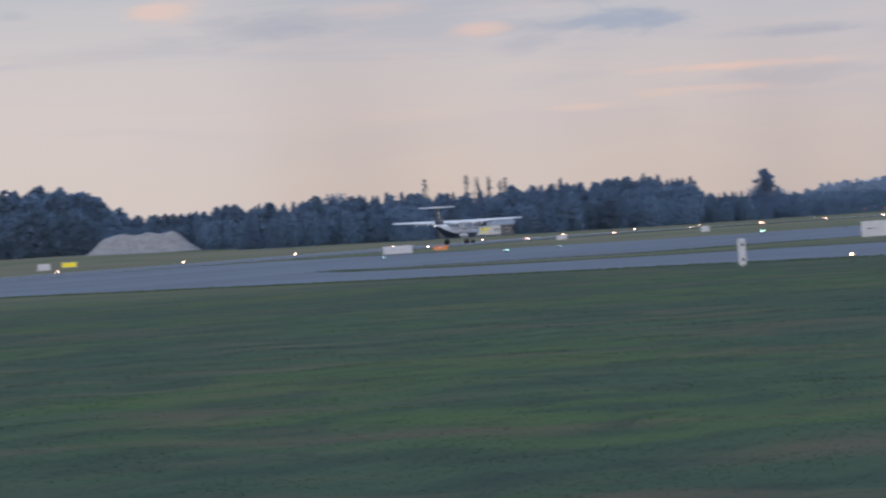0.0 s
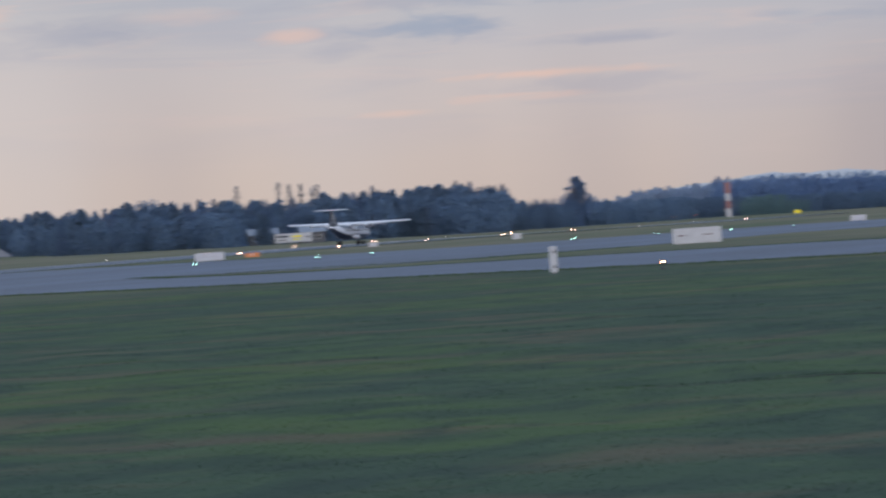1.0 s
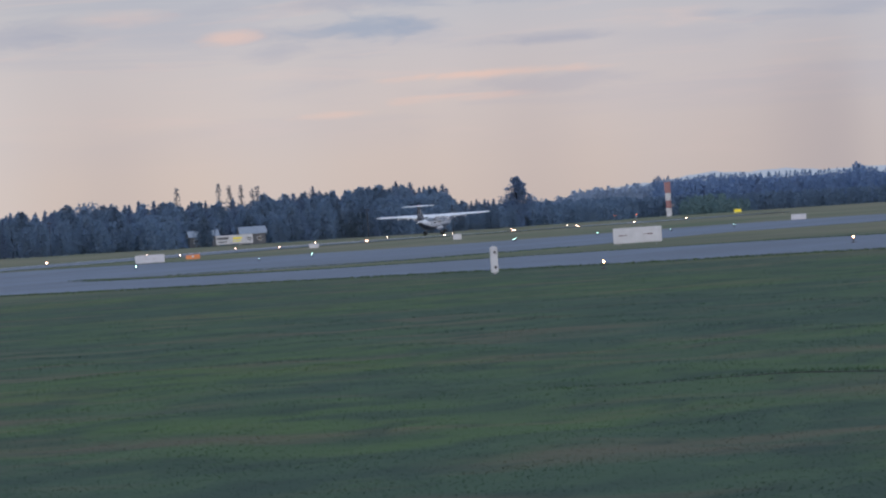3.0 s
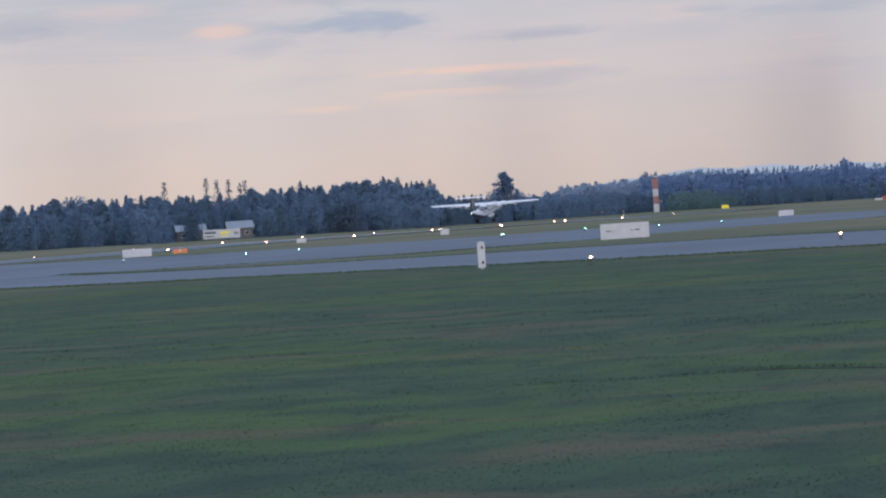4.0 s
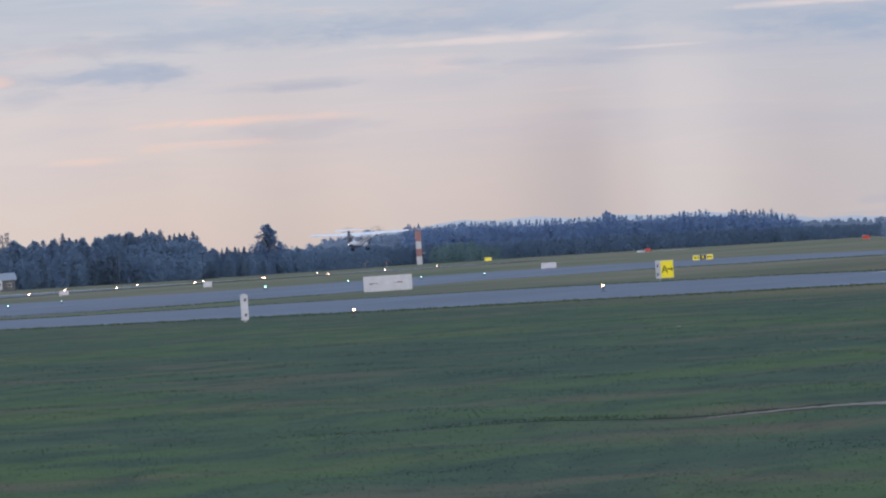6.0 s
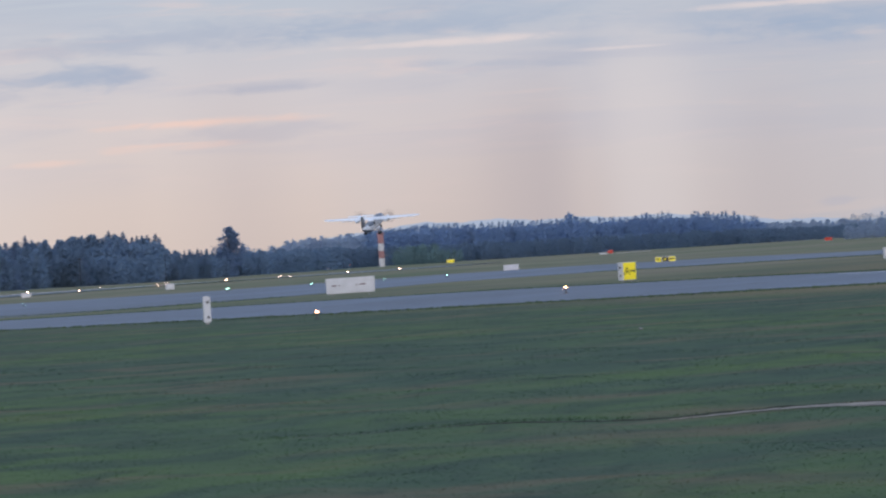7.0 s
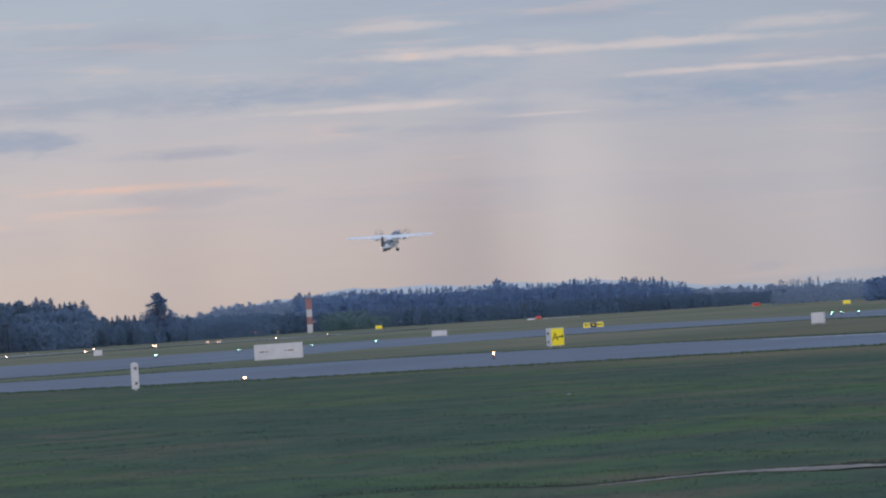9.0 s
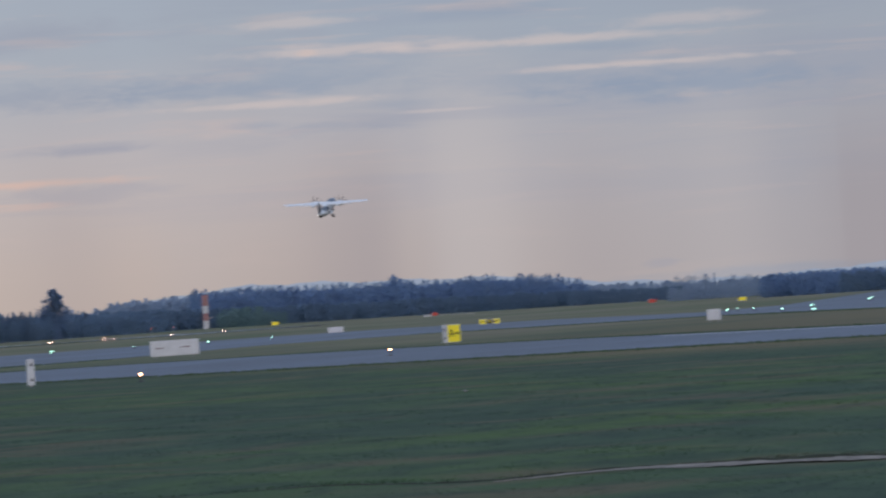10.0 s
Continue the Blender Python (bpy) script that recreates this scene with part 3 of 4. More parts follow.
def mast(m, height):
    t = thing("radar_mast", m, "tall red and white banded airfield mast", "mast")
    levels = [0.0, 0.25, 0.47, 0.69, 1.0]
    for k, (low, top) in enumerate(zip(levels, levels[1:])):
        z0, z1, w = height * low, height * top, 1.75 + 0.22 * (k == 3)
        bm = bmesh.new()
        for sx in (-1, 1):
            for sy in (-1, 1):
                tube((sx * w / 2, sy * w / 2, z0), (sx * w / 2, sy * w / 2, z1), 0.13, 0.13, 8, bm)
            for f in range(3):
                za, zb = z0 + (z1 - z0) * f / 3, z0 + (z1 - z0) * (f + 1) / 3
                tube((-sx * w / 2, -w / 2, za), (sx * w / 2, -w / 2, zb), 0.06, 0.06, 6, bm)
        box((w - 0.16, w - 0.16, z1 - z0 - 0.04), (0, 0, (z0 + z1) / 2), 0.05, None, bm)
        part("mast_section", bm, HAZED_RED if k % 2 else WHITE, t)
    part("side_arm", box((1.6, 0.3, 0.22), (1.5, 0, height * 0.33), 0.03), STEEL, t)
    part("platform", box((2.3, 2.3, 0.2), (0, 0, height + 0.06), 0.05), HAZED_RED, t)
    for sx in (-0.8, 0.6):
        part("antenna", tube((sx, 0, height + 0.1), (sx, 0, height + 1.3), 0.08, 0.05, 8), STEEL, t)


tx, ty = polar(12.33, 1840)
mast(facing(tx, ty), 12.2)


def obstacle_pole(m):
    t = thing("obstacle_light_pole", m, "thin pole with a red obstacle light", "light", "red obstacle lights")
    part("pole", tube((0, 0, -0.2), (0, 0, 1.7), 0.09, 0.07, 8), STEEL, t)
    bm = bmesh.new()
    bmesh.ops.create_uvsphere(bm, u_segments=10, v_segments=6, radius=0.11, matrix=Matrix.Translation((0, 0, 1.8)))
    part("lamp_glass", bm, LAMP_RED, t, "glowing red lamp glass")
    return t


pole = obstacle_pole(on_ground(-357.6, 1587))
copy_thing(pole, on_ground(-372.7, 1622))


# ---- far side: mound, billboard, houses, poles ----
def mound(m):
    """A long gravel heap with a flat top and sloping, uneven sides."""
    rnd = np.random.RandomState(4)
    nx, ny = 60, 24
    verts, faces = [], []
    for i in range(nx):
        for j in range(ny):
            x, y = (i / (nx - 1) - 0.5) * 34, (j / (ny - 1) - 0.5) * 24
            left, right = ease(-17, -8, x), 1 - ease(8, 17, x)
            z = 5.3 * min(left, right) * float(ease(-12, -4, y)) * float(1 - ease(4, 12, y)) * (1 + 0.05 * math.sin(x * 0.9))
            verts.append((x, y, z + 0.10 * rnd.rand() * (z > 0.1) - 0.05))
    for i in range(nx - 1):
        for j in range(ny - 1):
            a = i * ny + j
            faces.append((a, a + ny, a + ny + 1, a + 1))
    ob = mesh_object("gravel_mound", verts, faces, GRAVEL)
    ob.data.shade_smooth()
    ob.matrix_basis = m
    return tagged(ob, "long grey gravel mound with a flat top", "mound")


mx, my = polar(21.0, 1400)
mound(facing(mx, my, 0, -0.1))


def billboard(m):
    t = thing("billboard", m, "long white billboard with dark unreadable lettering, on posts", "billboard")
    part("panel", box((10.4, 0.25, 2.5), (0, 0, 1.75), 0.03), WHITE, t)
    for sx in (-4.6, -1.5, 1.5, 4.6):
        part("post", box((0.2, 0.2, 3.2), (sx, 0.25, 1.4), 0.02), STEEL, t)
    bars(t, [(-3.2, 2.2, 3.2, 0.6), (-3.4, 1.2, 2.4, 0.3), (4.1, 1.9, 1.4, 0.35), (4.1, 1.4, 1.2, 0.2)], WALL, -0.14)
    bars(t, [(0.9, 2.1, 2.6, 0.55), (0.7, 1.25, 2.2, 0.3)], YELLOW, -0.14)


bx, by = polar(17.2, 1440)
billboard(facing(bx, by))


def house(m, w, d, h, rise):
    t = thing("farm_building", m, "low grey building with a pale metal gable roof among trees", "building", "farm buildings")
    part("wall", box((w, d, h), (0, 0, h / 2), 0.03), WALL, t)
    bm = bmesh.new()
    o = 0.5
    for sgn in (-1, 1):
        pts = [(-w / 2 - o, sgn * (d / 2 + o), h - 0.1), (w / 2 + o, sgn * (d / 2 + o), h - 0.1), (w / 2 + o, 0, h + rise), (-w / 2 - o, 0, h + rise)]
        low = [bm.verts.new(p) for p in pts]
        top = [bm.verts.new((x, y, z + 0.15)) for x, y, z in pts]
        bm.faces.new(low)
        bm.faces.new(top)
        for i in range(4):
            bm.faces.new((low[i], low[(i + 1) % 4], top[(i + 1) % 4], top[i]))
    bmesh.ops.recalc_face_normals(bm, faces=bm.faces[:])
    part("roof", bm, ROOF, t, "pale metal roof")
    for sx in (-0.3, 0.25):
        win = part("window", box((1.4, 0.1, 1.1), (sx * w, -d / 2 - 0.02, h * 0.55), 0.02), WHITE, t)
        part("pane", box((1.2, 0.05, 0.9), (sx * w, -d / 2 - 0.07, h * 0.55), 0.01), GLASS, win)


for az, r, w, d, h, rise in ((17.55, 1462, 8.0, 7, 2.9, 1.7), (17.0, 1462, 7.0, 7, 3.1, 1.9)):
    hx, hy = polar(az, r)
    house(facing(hx, hy, 6), w, d, h, rise)


def utility_pole(m, h):
    t = thing("utility_pole", m, "thin weathered wooden utility pole with a crossarm", "pole", "utility poles")
    part("pole", tube((0, 0, -0.3), (0, 0, h), 0.12, 0.09, 8), BARK, t)
    part("crossarm", box((1.8, 0.12, 0.15), (0, -0.15, h - 0.5), 0.01), BARK, t)
    return t


for az, r in ((19.25, 1330), (15.7, 1600), (14.75, 1690)):
    px, py = polar(az, r)
    utility_pole(facing(px, py), 9.0)


# ---- trees ----
def clumps(rnd, centres, size):
    """Small leaf sprays: two crossing leaf-shaped faces at each centre."""
    c, s = np.repeat(centres, 2, 0), np.repeat(size, 2)[:, None]
    n = len(c)
    a = rnd.normal(size=(n, 3))
    a /= np.linalg.norm(a, axis=1)[:, None]
    b = np.cross(a, rnd.normal(size=(n, 3)))
    b /= np.linalg.norm(b, axis=1)[:, None] + 1e-9
    a, b = a * s * rnd.uniform(0.7, 1.3, (n, 1)), b * s * rnd.uniform(0.5, 1.0, (n, 1))
    verts = np.stack([c - a - b * 0.4, c - a * 0.2 + b, c + a, c + a * 0.1 - b], 1).reshape(-1, 3)
    return verts, np.arange(4 * n).reshape(-1, 4)


def crown_points(kind, h, rnd, n):
    """Where the leaf sprays of a crown sit, and how long they are."""
    pts, sizes = [], []
    if kind == "conifer":
        # whorls of uneven branches, shorter towards the leader
        whorls = 22
        taper = np.clip(1 - np.arange(whorls + 1) / whorls, 0, 1)[:, None] ** 0.62
        reach = h * rnd.uniform(0.29, 0.37) * taper * rnd.uniform(0.45, 1.1, (whorls + 1, 7))
        for _ in range(n):
            w = min(whorls, int((whorls + 1) * rnd.uniform(0, 1) ** 1.1))
            b = rnd.randint(7)
            f = rnd.uniform(0.02, 1) ** 0.6
            r = reach[w, b] * f
            a = b * 0.8976 + w * 0.55 + rnd.normal(0, 0.2)
            z = min(1.0, max(0.0, (w + rnd.uniform(-0.9, 0.9)) / whorls))
            pts.append((r * math.cos(a), r * math.sin(a), h * (0.04 + 0.95 * z) - 0.15 * r))
            sizes.append(h * (0.036 - 0.024 * z) * (1.5 if f < 0.6 else 0.85))
    elif kind == "pine":
        # ragged, broad at the foot, with heavy uneven boughs
        boughs = [(0.1 + 0.86 * k / 45, rnd.uniform(0, 6.283), rnd.uniform(0.6, 1.1)) for k in range(46)]
        for i in range(n):
            z, a, q = boughs[i % len(boughs)]
            f = rnd.uniform(0.02, 1) ** 0.6
            r = h * 0.56 * (1.02 - z) ** 0.62 * q * f
            a += rnd.normal(0, 0.25)
            pts.append((r * math.cos(a), r * math.sin(a), h * min(1.0, max(0.06, z + rnd.normal(0, 0.03) + 0.03 * f))))
            sizes.append(h * rnd.uniform(0.016, 0.026) * (1.5 if f < 0.6 else 0.9))
    elif kind == "poplar":
        lean, wide = rnd.uniform(-0.05, 0.03), rnd.uniform(0.055, 0.085)
        for _ in range(n):
            z = rnd.uniform(0, 1)
            r = h * wide * math.sin(3.1416 * (0.1 + 0.82 * z)) ** 0.6 * rnd.uniform(0.05, 1) ** 0.6
            a = rnd.uniform(0, 6.283)
            pts.append((r * math.cos(a) + lean * h * z, r * math.sin(a), h * (0.1 + 0.9 * z)))
            sizes.append(h * 0.014)
    else:
        # a rounded, bumpy dome that reaches the ground
        p, q = rnd.uniform(0, 6.283, 2)
        for _ in range(n):
            z, a = rnd.uniform(0, 1) ** 0.9, rnd.uniform(0, 6.283)
            f = rnd.uniform(0, 1) ** 0.4
            bump = 0.84 + 0.16 * math.sin(3 * a + p + 5 * z) + 0.10 * math.sin(5 * a - 11 * z + q)
            r = h * 0.38 * math.sqrt(max(0.02, 1 - ((z - 0.38) / 0.62) ** 2)) * bump * f
            pts.append((r * math.cos(a), r * math.sin(a), max(0.2, h * z * (0.93 + 0.07 * math.sin(4 * a + q)))))
            sizes.append(h * rnd.uniform(0.020, 0.034) * (1.8 if f < 0.7 else 0.9))
    return np.array(pts), np.array(sizes)


KINDS = {"conifer": HAZED_CONIFER, "pine": HAZED_CONIFER, "broad": HAZED_BROAD, "poplar": POPLAR_LEAF, "bare": HAZED_PALE_LEAF}
WORDS = {"conifer": "dark spired conifer in the tree belt, tinted with haze blue", "pine": "tall dark pine with an uneven crown, tinted with haze blue",
         "broad": "dark rounded broadleaf tree in the tree belt, tinted with haze blue", "poplar": "tall slender pale poplar above the tree belt",
         "bare": "pale thinly leaved tree above the tree belt"}


def tree(kind, h, seed, n):
    rnd = np.random.RandomState(seed)
    t = thing("tree", Matrix(), WORDS[kind], "tree", "tree belt")
    bm = tube((0, 0, -0.4), (0, 0, h * 0.97), h * 0.02, h * 0.003, 8)
    for _ in range(5):
        a, z = rnd.uniform(0, 6.283), h * rnd.uniform(0.25, 0.7)
        q = h * rnd.uniform(0.08, 0.16)
        tube((0, 0, z), (q * math.cos(a), q * math.sin(a), z + q * 0.6), h * 0.009, h * 0.004, 5, bm)
    part("trunk", bm, BARK, t)
    verts, faces = clumps(rnd, *crown_points(kind, h, rnd, n))
    mesh_object("crown", verts, faces, KINDS[kind], t)
    return t


# how high the belt's tops stand over the eye's level, in hundredths of a degree, by direction
BELT = ([13.0, 13.7, 14.2, 14.6, 14.75, 14.9, 15.5, 16.6, 17.85, 18.9, 19.75, 20.1, 21.0, 21.3, 21.5, 22.1, 22.7, 24.5],
        [14, 15, 17, 17, 24, 37, 43, 41, 39, 44, 41, 40, 37, 35, 64, 73, 65, 60])


def belt():
    rnd = random.Random(11)
    stock = {}
    def plant(kind, x, y, h):
        step = max(4, round(h / (0.5 if kind in ("conifer", "poplar") else 1.5)) * (0.5 if kind in ("conifer", "poplar") else 1.5))
        key = (kind, step, rnd.randrange(2))
        m = on_ground(x, y, rnd.uniform(0, 360), -0.05)
        if key in stock:
            return copy_thing(stock[key], m)
        t = tree(kind, step, len(stock) + 5, {"conifer": 900, "broad": 950, "pine": 2200, "poplar": 280, "bare": 240}[kind])
        t.matrix_basis = m
        stock[key] = t
        return t
    az = 13.0
    while az < 24.4:
        for row in (0, 1, 2):
            a = az + rnd.uniform(-0.08, 0.08) + row * 0.1
            r = (440 + 16 * row + rnd.uniform(-5, 5)) / math.sin(radians(a))
            if a > 19.6:
                r = max(r, 1300 + 140 * float(ease(19.6, 20.4, a)) + 30 * row)
            if row == 0 and 16.8 < a < 17.8:
                r += 45
            x, y = polar(a, r)
            top = np.interp(a, *BELT) / 100
            low = row == 0
            h = r * math.tan(radians(top)) + EYE - float(terrain(x, y))
            h *= rnd.uniform(0.55, 0.75) if low else rnd.uniform(0.86, 1.0)
            kind = rnd.choice(["broad", "broad", "conifer"])
            if a > 21.3:
                kind, h = "broad", h * 1.05
            plant(kind, x, y, h)
        az += 0.105
    # the single crowns that stand out on the skyline: direction and top, in degrees
    stand = {"conifer": [
            (19.72, 0.39), (19.50, 0.37), (19.39, 0.39), (19.29, 0.38), (19.18, 0.41), (19.08, 0.33), (18.60, 0.36), (18.51, 0.38),
            (18.35, 0.40), (18.24, 0.44), (18.07, 0.44), (17.97, 0.41), (17.89, 0.40), (17.65, 0.41), (17.49, 0.32), (16.51, 0.42),
            (16.38, 0.43), (16.29, 0.47), (16.22, 0.43), (16.14, 0.41), (16.06, 0.42), (15.93, 0.41), (15.77, 0.40), (15.68, 0.33),
            (15.36, 0.47), (15.29, 0.42), (15.20, 0.45), (15.10, 0.38), (14.99, 0.39), (14.93, 0.39), (14.84, 0.40), (14.80, 0.35),
            (14.71, 0.23), (14.53, 0.19), (14.44, 0.18), (14.34, 0.19), (14.22, 0.17), (14.13, 0.20), (14.47, 0.20), (14.38, 0.20),
            (14.28, 0.20), (13.88, 0.23),
        ], "poplar": [
            (17.81, 0.55), (17.34, 0.57), (17.21, 0.55), (17.09, 0.54), (16.96, 0.50), (16.91, 0.51),
        ], "bare": [
            (18.89, 0.46), (18.75, 0.46), (13.85, 0.23),
        ]}
    for kind, spots in stand.items():
        for a, top in spots:
            r = 472 / math.sin(radians(a)) + (40 if kind == "bare" else 0)
            x, y = polar(a, r)
            plant(kind, x, y, r * math.tan(radians(top)) + EYE - float(terrain(x, y)))
    x, y = polar(14.02, 1860)
    plant("pine", x, y, 18.0)
    for a, top in ((15.53, 0.41), (16.75, 0.36)):
        x, y = polar(a, 1690)
        plant("broad", x, y, 1690 * math.tan(radians(top)) + EYE - float(terrain(x, y)))
    # a tree in front of the farm buildings
    for a, h in ((17.53, 9.0),):
        x, y = polar(a, 1446)
        plant("broad", x, y, h)


def woods(name, mat, label, bands, seed, per):
    """Far woods as one object: rows of trees of leaf sprays. bands: kind, two directions, distance, two tops in hundredths of a degree."""
    rnd = np.random.RandomState(seed)
    verts, faces, count = [], [], 0
    for kind, a0, a1, dist, t0, t1 in bands:
        n = max(3, int((a1 - a0) * per))
        for i in range(n):
            f = (i + rnd.uniform(0, 0.9)) / n
            a, r = a0 + (a1 - a0) * f, dist * rnd.uniform(0.985, 1.03)
            x, y = polar(a, r)
            g = float(terrain(x, y))
            h = (r * math.tan(radians((t0 + (t1 - t0) * f) / 100)) + EYE - g) * rnd.uniform(0.88, 1.05)
            c, s = crown_points(kind, h, rnd, 170)
            v, q = clumps(rnd, c + np.array((x, y, g)), s * 1.55)
            verts.append(v)
            faces.append(q + count)
            count += len(v)
    return tagged(mesh_object(name, np.concatenate(verts).tolist(), np.concatenate(faces).tolist(), mat), label, "woods", kind="stuff")


belt()
woods("undergrowth", HAZED_BROAD, "dense dark undergrowth and saplings along the tree belt, tinted with haze blue", [
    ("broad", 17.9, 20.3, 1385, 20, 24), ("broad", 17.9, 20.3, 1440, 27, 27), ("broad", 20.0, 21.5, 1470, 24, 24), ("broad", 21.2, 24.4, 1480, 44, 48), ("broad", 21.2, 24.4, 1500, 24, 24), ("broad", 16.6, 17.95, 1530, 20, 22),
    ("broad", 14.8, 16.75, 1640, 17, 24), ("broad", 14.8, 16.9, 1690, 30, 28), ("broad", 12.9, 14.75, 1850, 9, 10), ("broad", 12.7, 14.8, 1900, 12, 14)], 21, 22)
woods("far_woods", HAZED_FAR_LEAF, "dense conifer forest far behind the runway, haze blue painted into its needles", [
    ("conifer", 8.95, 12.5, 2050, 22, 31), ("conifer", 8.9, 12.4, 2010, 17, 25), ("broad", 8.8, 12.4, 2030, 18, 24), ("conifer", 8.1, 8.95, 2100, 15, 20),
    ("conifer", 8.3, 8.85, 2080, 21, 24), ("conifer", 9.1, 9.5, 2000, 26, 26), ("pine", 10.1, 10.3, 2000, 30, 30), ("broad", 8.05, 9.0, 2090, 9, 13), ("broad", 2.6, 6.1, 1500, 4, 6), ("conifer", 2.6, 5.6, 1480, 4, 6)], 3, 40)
woods("hedgerow", HAZED_BROAD, "dark dense hedgerow along the far edge of the field, tinted with haze blue", [
    ("broad", 7.0, 8.2, 1900, -1, 2), ("broad", 8.0, 12.6, 1950, 2, 9), ("broad", 12.3, 13.6, 1960, 9, 12), ("broad", 2.6, 5.2, 1420, 0, 2)], 14, 40)
woods("pale_woods", HAZED_PALE_LEAF, "pale woods on low rising ground far off, haze painted into the leaves", [
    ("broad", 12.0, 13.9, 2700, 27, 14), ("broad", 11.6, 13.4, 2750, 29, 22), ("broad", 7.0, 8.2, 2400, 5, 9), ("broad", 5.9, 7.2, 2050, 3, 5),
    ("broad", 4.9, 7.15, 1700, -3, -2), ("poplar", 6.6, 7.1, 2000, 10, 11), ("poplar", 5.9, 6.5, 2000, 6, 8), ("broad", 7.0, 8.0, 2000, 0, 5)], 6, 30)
woods("willow_clump", HAZED_WILLOW, "rounded willow clump beside the mast, its green paled by painted haze", [("broad", 11.45, 12.2, 1885, 1, 4), ("broad", 11.7, 12.12, 1890, 8, 9)], 9, 30)


# ---- distant hills ----
def hills():
    m, N = material("glowing_haze_hills")
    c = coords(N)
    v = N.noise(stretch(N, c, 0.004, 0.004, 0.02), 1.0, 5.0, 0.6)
    # haze over the hills is painted as emission; they glow without any lamp
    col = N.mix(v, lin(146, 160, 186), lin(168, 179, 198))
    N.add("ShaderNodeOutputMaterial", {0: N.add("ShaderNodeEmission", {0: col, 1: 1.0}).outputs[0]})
    ridge = ([2, 4, 5, 6, 7, 8, 8.7, 9.5, 10.5, 11.2, 11.8, 12.3, 13.0, 13.6, 14.3, 15.5], [12, 14, 10, 5, 5, 12, 22, 25, 28, 31, 32, 29, 20, 12, 1, -8])
    bm = bmesh.new()
    rows = []
    for a in np.arange(1.0, 16.0, 0.1):
        x, y = polar(a, 4800)
        top = np.interp(a, *ridge) / 100 + 0.012 * math.sin(a * 7) + 0.006 * math.sin(a * 23)
        z = EYE + 4800 * math.tan(radians(top))
        u = Vector((x, y, 0)).normalized()
        rows.append([bm.verts.new((x - u.x * k, y - u.y * k, zz)) for k, zz in ((500, -4.0), (220, z * 0.45), (60, z * 0.85), (0, z), (-60, z * 0.9), (-60, -6))])
    for p, q in zip(rows, rows[1:]):
        for i in range(5):
            bm.faces.new((p[i], q[i], q[i + 1], p[i + 1]))
    return tagged(smooth(part("backdrop", bm, m)), "distant hills as a glowing backdrop in painted pale blue haze", "hills", kind="structure")


hills()


# ---- near grass and the dirt rut ----
def rut():
    """A shallow dry rut across the grass, with a raised tussocky bank behind it."""
    rnd = np.random.RandomState(8)
    bm = bmesh.new()
    rows = []
    for x in np.arange(-15.4, -7.4, 0.12):
        y = 94.2 + 0.1 * math.sin(x * 0.33) + 0.07 * rnd.randn() - 0.02 * x
        w = 0.04 + 0.85 * float(ease(-15.4, -11, x) * (1 - ease(-8.6, -7.4, x))) * (0.75 + 0.3 * math.sin(x * 2.1) + 0.3 * rnd.rand())
        z = float(bumps(x, y))
        rows.append([bm.verts.new((x, y - w, z + 0.018)), bm.verts.new((x, y + w * 0.2, z + 0.032 + 0.015 * rnd.rand())), bm.verts.new((x, y + w, z + 0.018))])
    for p, q in zip(rows, rows[1:]):
        for i in range(2):
            bm.faces.new((p[i], q[i], q[i + 1], p[i + 1]))
    tagged(smooth(part("dirt_rut", bm, DIRT)), "narrow pale dry dirt rut across the grass", "rut", kind="structure")


rut()


def cut_bank():
    """The low step behind the rut, painted dark for grass shade, topped with grass."""
    rnd = np.random.RandomState(31)
    bm = bmesh.new()
    rows = []
    for x in np.arange(-24, 8, 0.2):
        y = 95.1 - 0.02 * x + 0.1 * math.sin(x * 0.33) + 0.05 * rnd.randn()
        z = float(bumps(x, y))
        h = (0.025 + 0.035 * rnd.rand()) * float(ease(-24, -12, x))
        rows.append([bm.verts.new((x, y, z - 0.02)), bm.verts.new((x, y + 0.08, z + h)), bm.verts.new((x, y + 0.9, z - 0.01))])
    for p, q in zip(rows, rows[1:]):
        for i in range(2):
            bm.faces.new((p[i], q[i], q[i + 1], p[i + 1]))
    tagged(part("shade_bank", bm, BANK_SHADE), "low step behind the dirt rut, coloured dark as shade in grass", "bank", kind="structure")


cut_bank()


def stone(m):
    bm = bmesh.new()
    bmesh.ops.create_icosphere(bm, subdivisions=2, radius=0.075, matrix=Matrix.Diagonal((1.1, 0.8, 0.55, 1)))
    for v in bm.verts:
        v.co *= 1 + 0.15 * noise.noise(v.co * 14)
    ob = smooth(part("stone", bm, GRAVEL))
    ob.matrix_basis = m
    tagged(ob, "small pale grey stone lying in the grass", "stone")


stone(pose(-31, 185.4, float(bumps(-31, 185.4)) + 0.03))


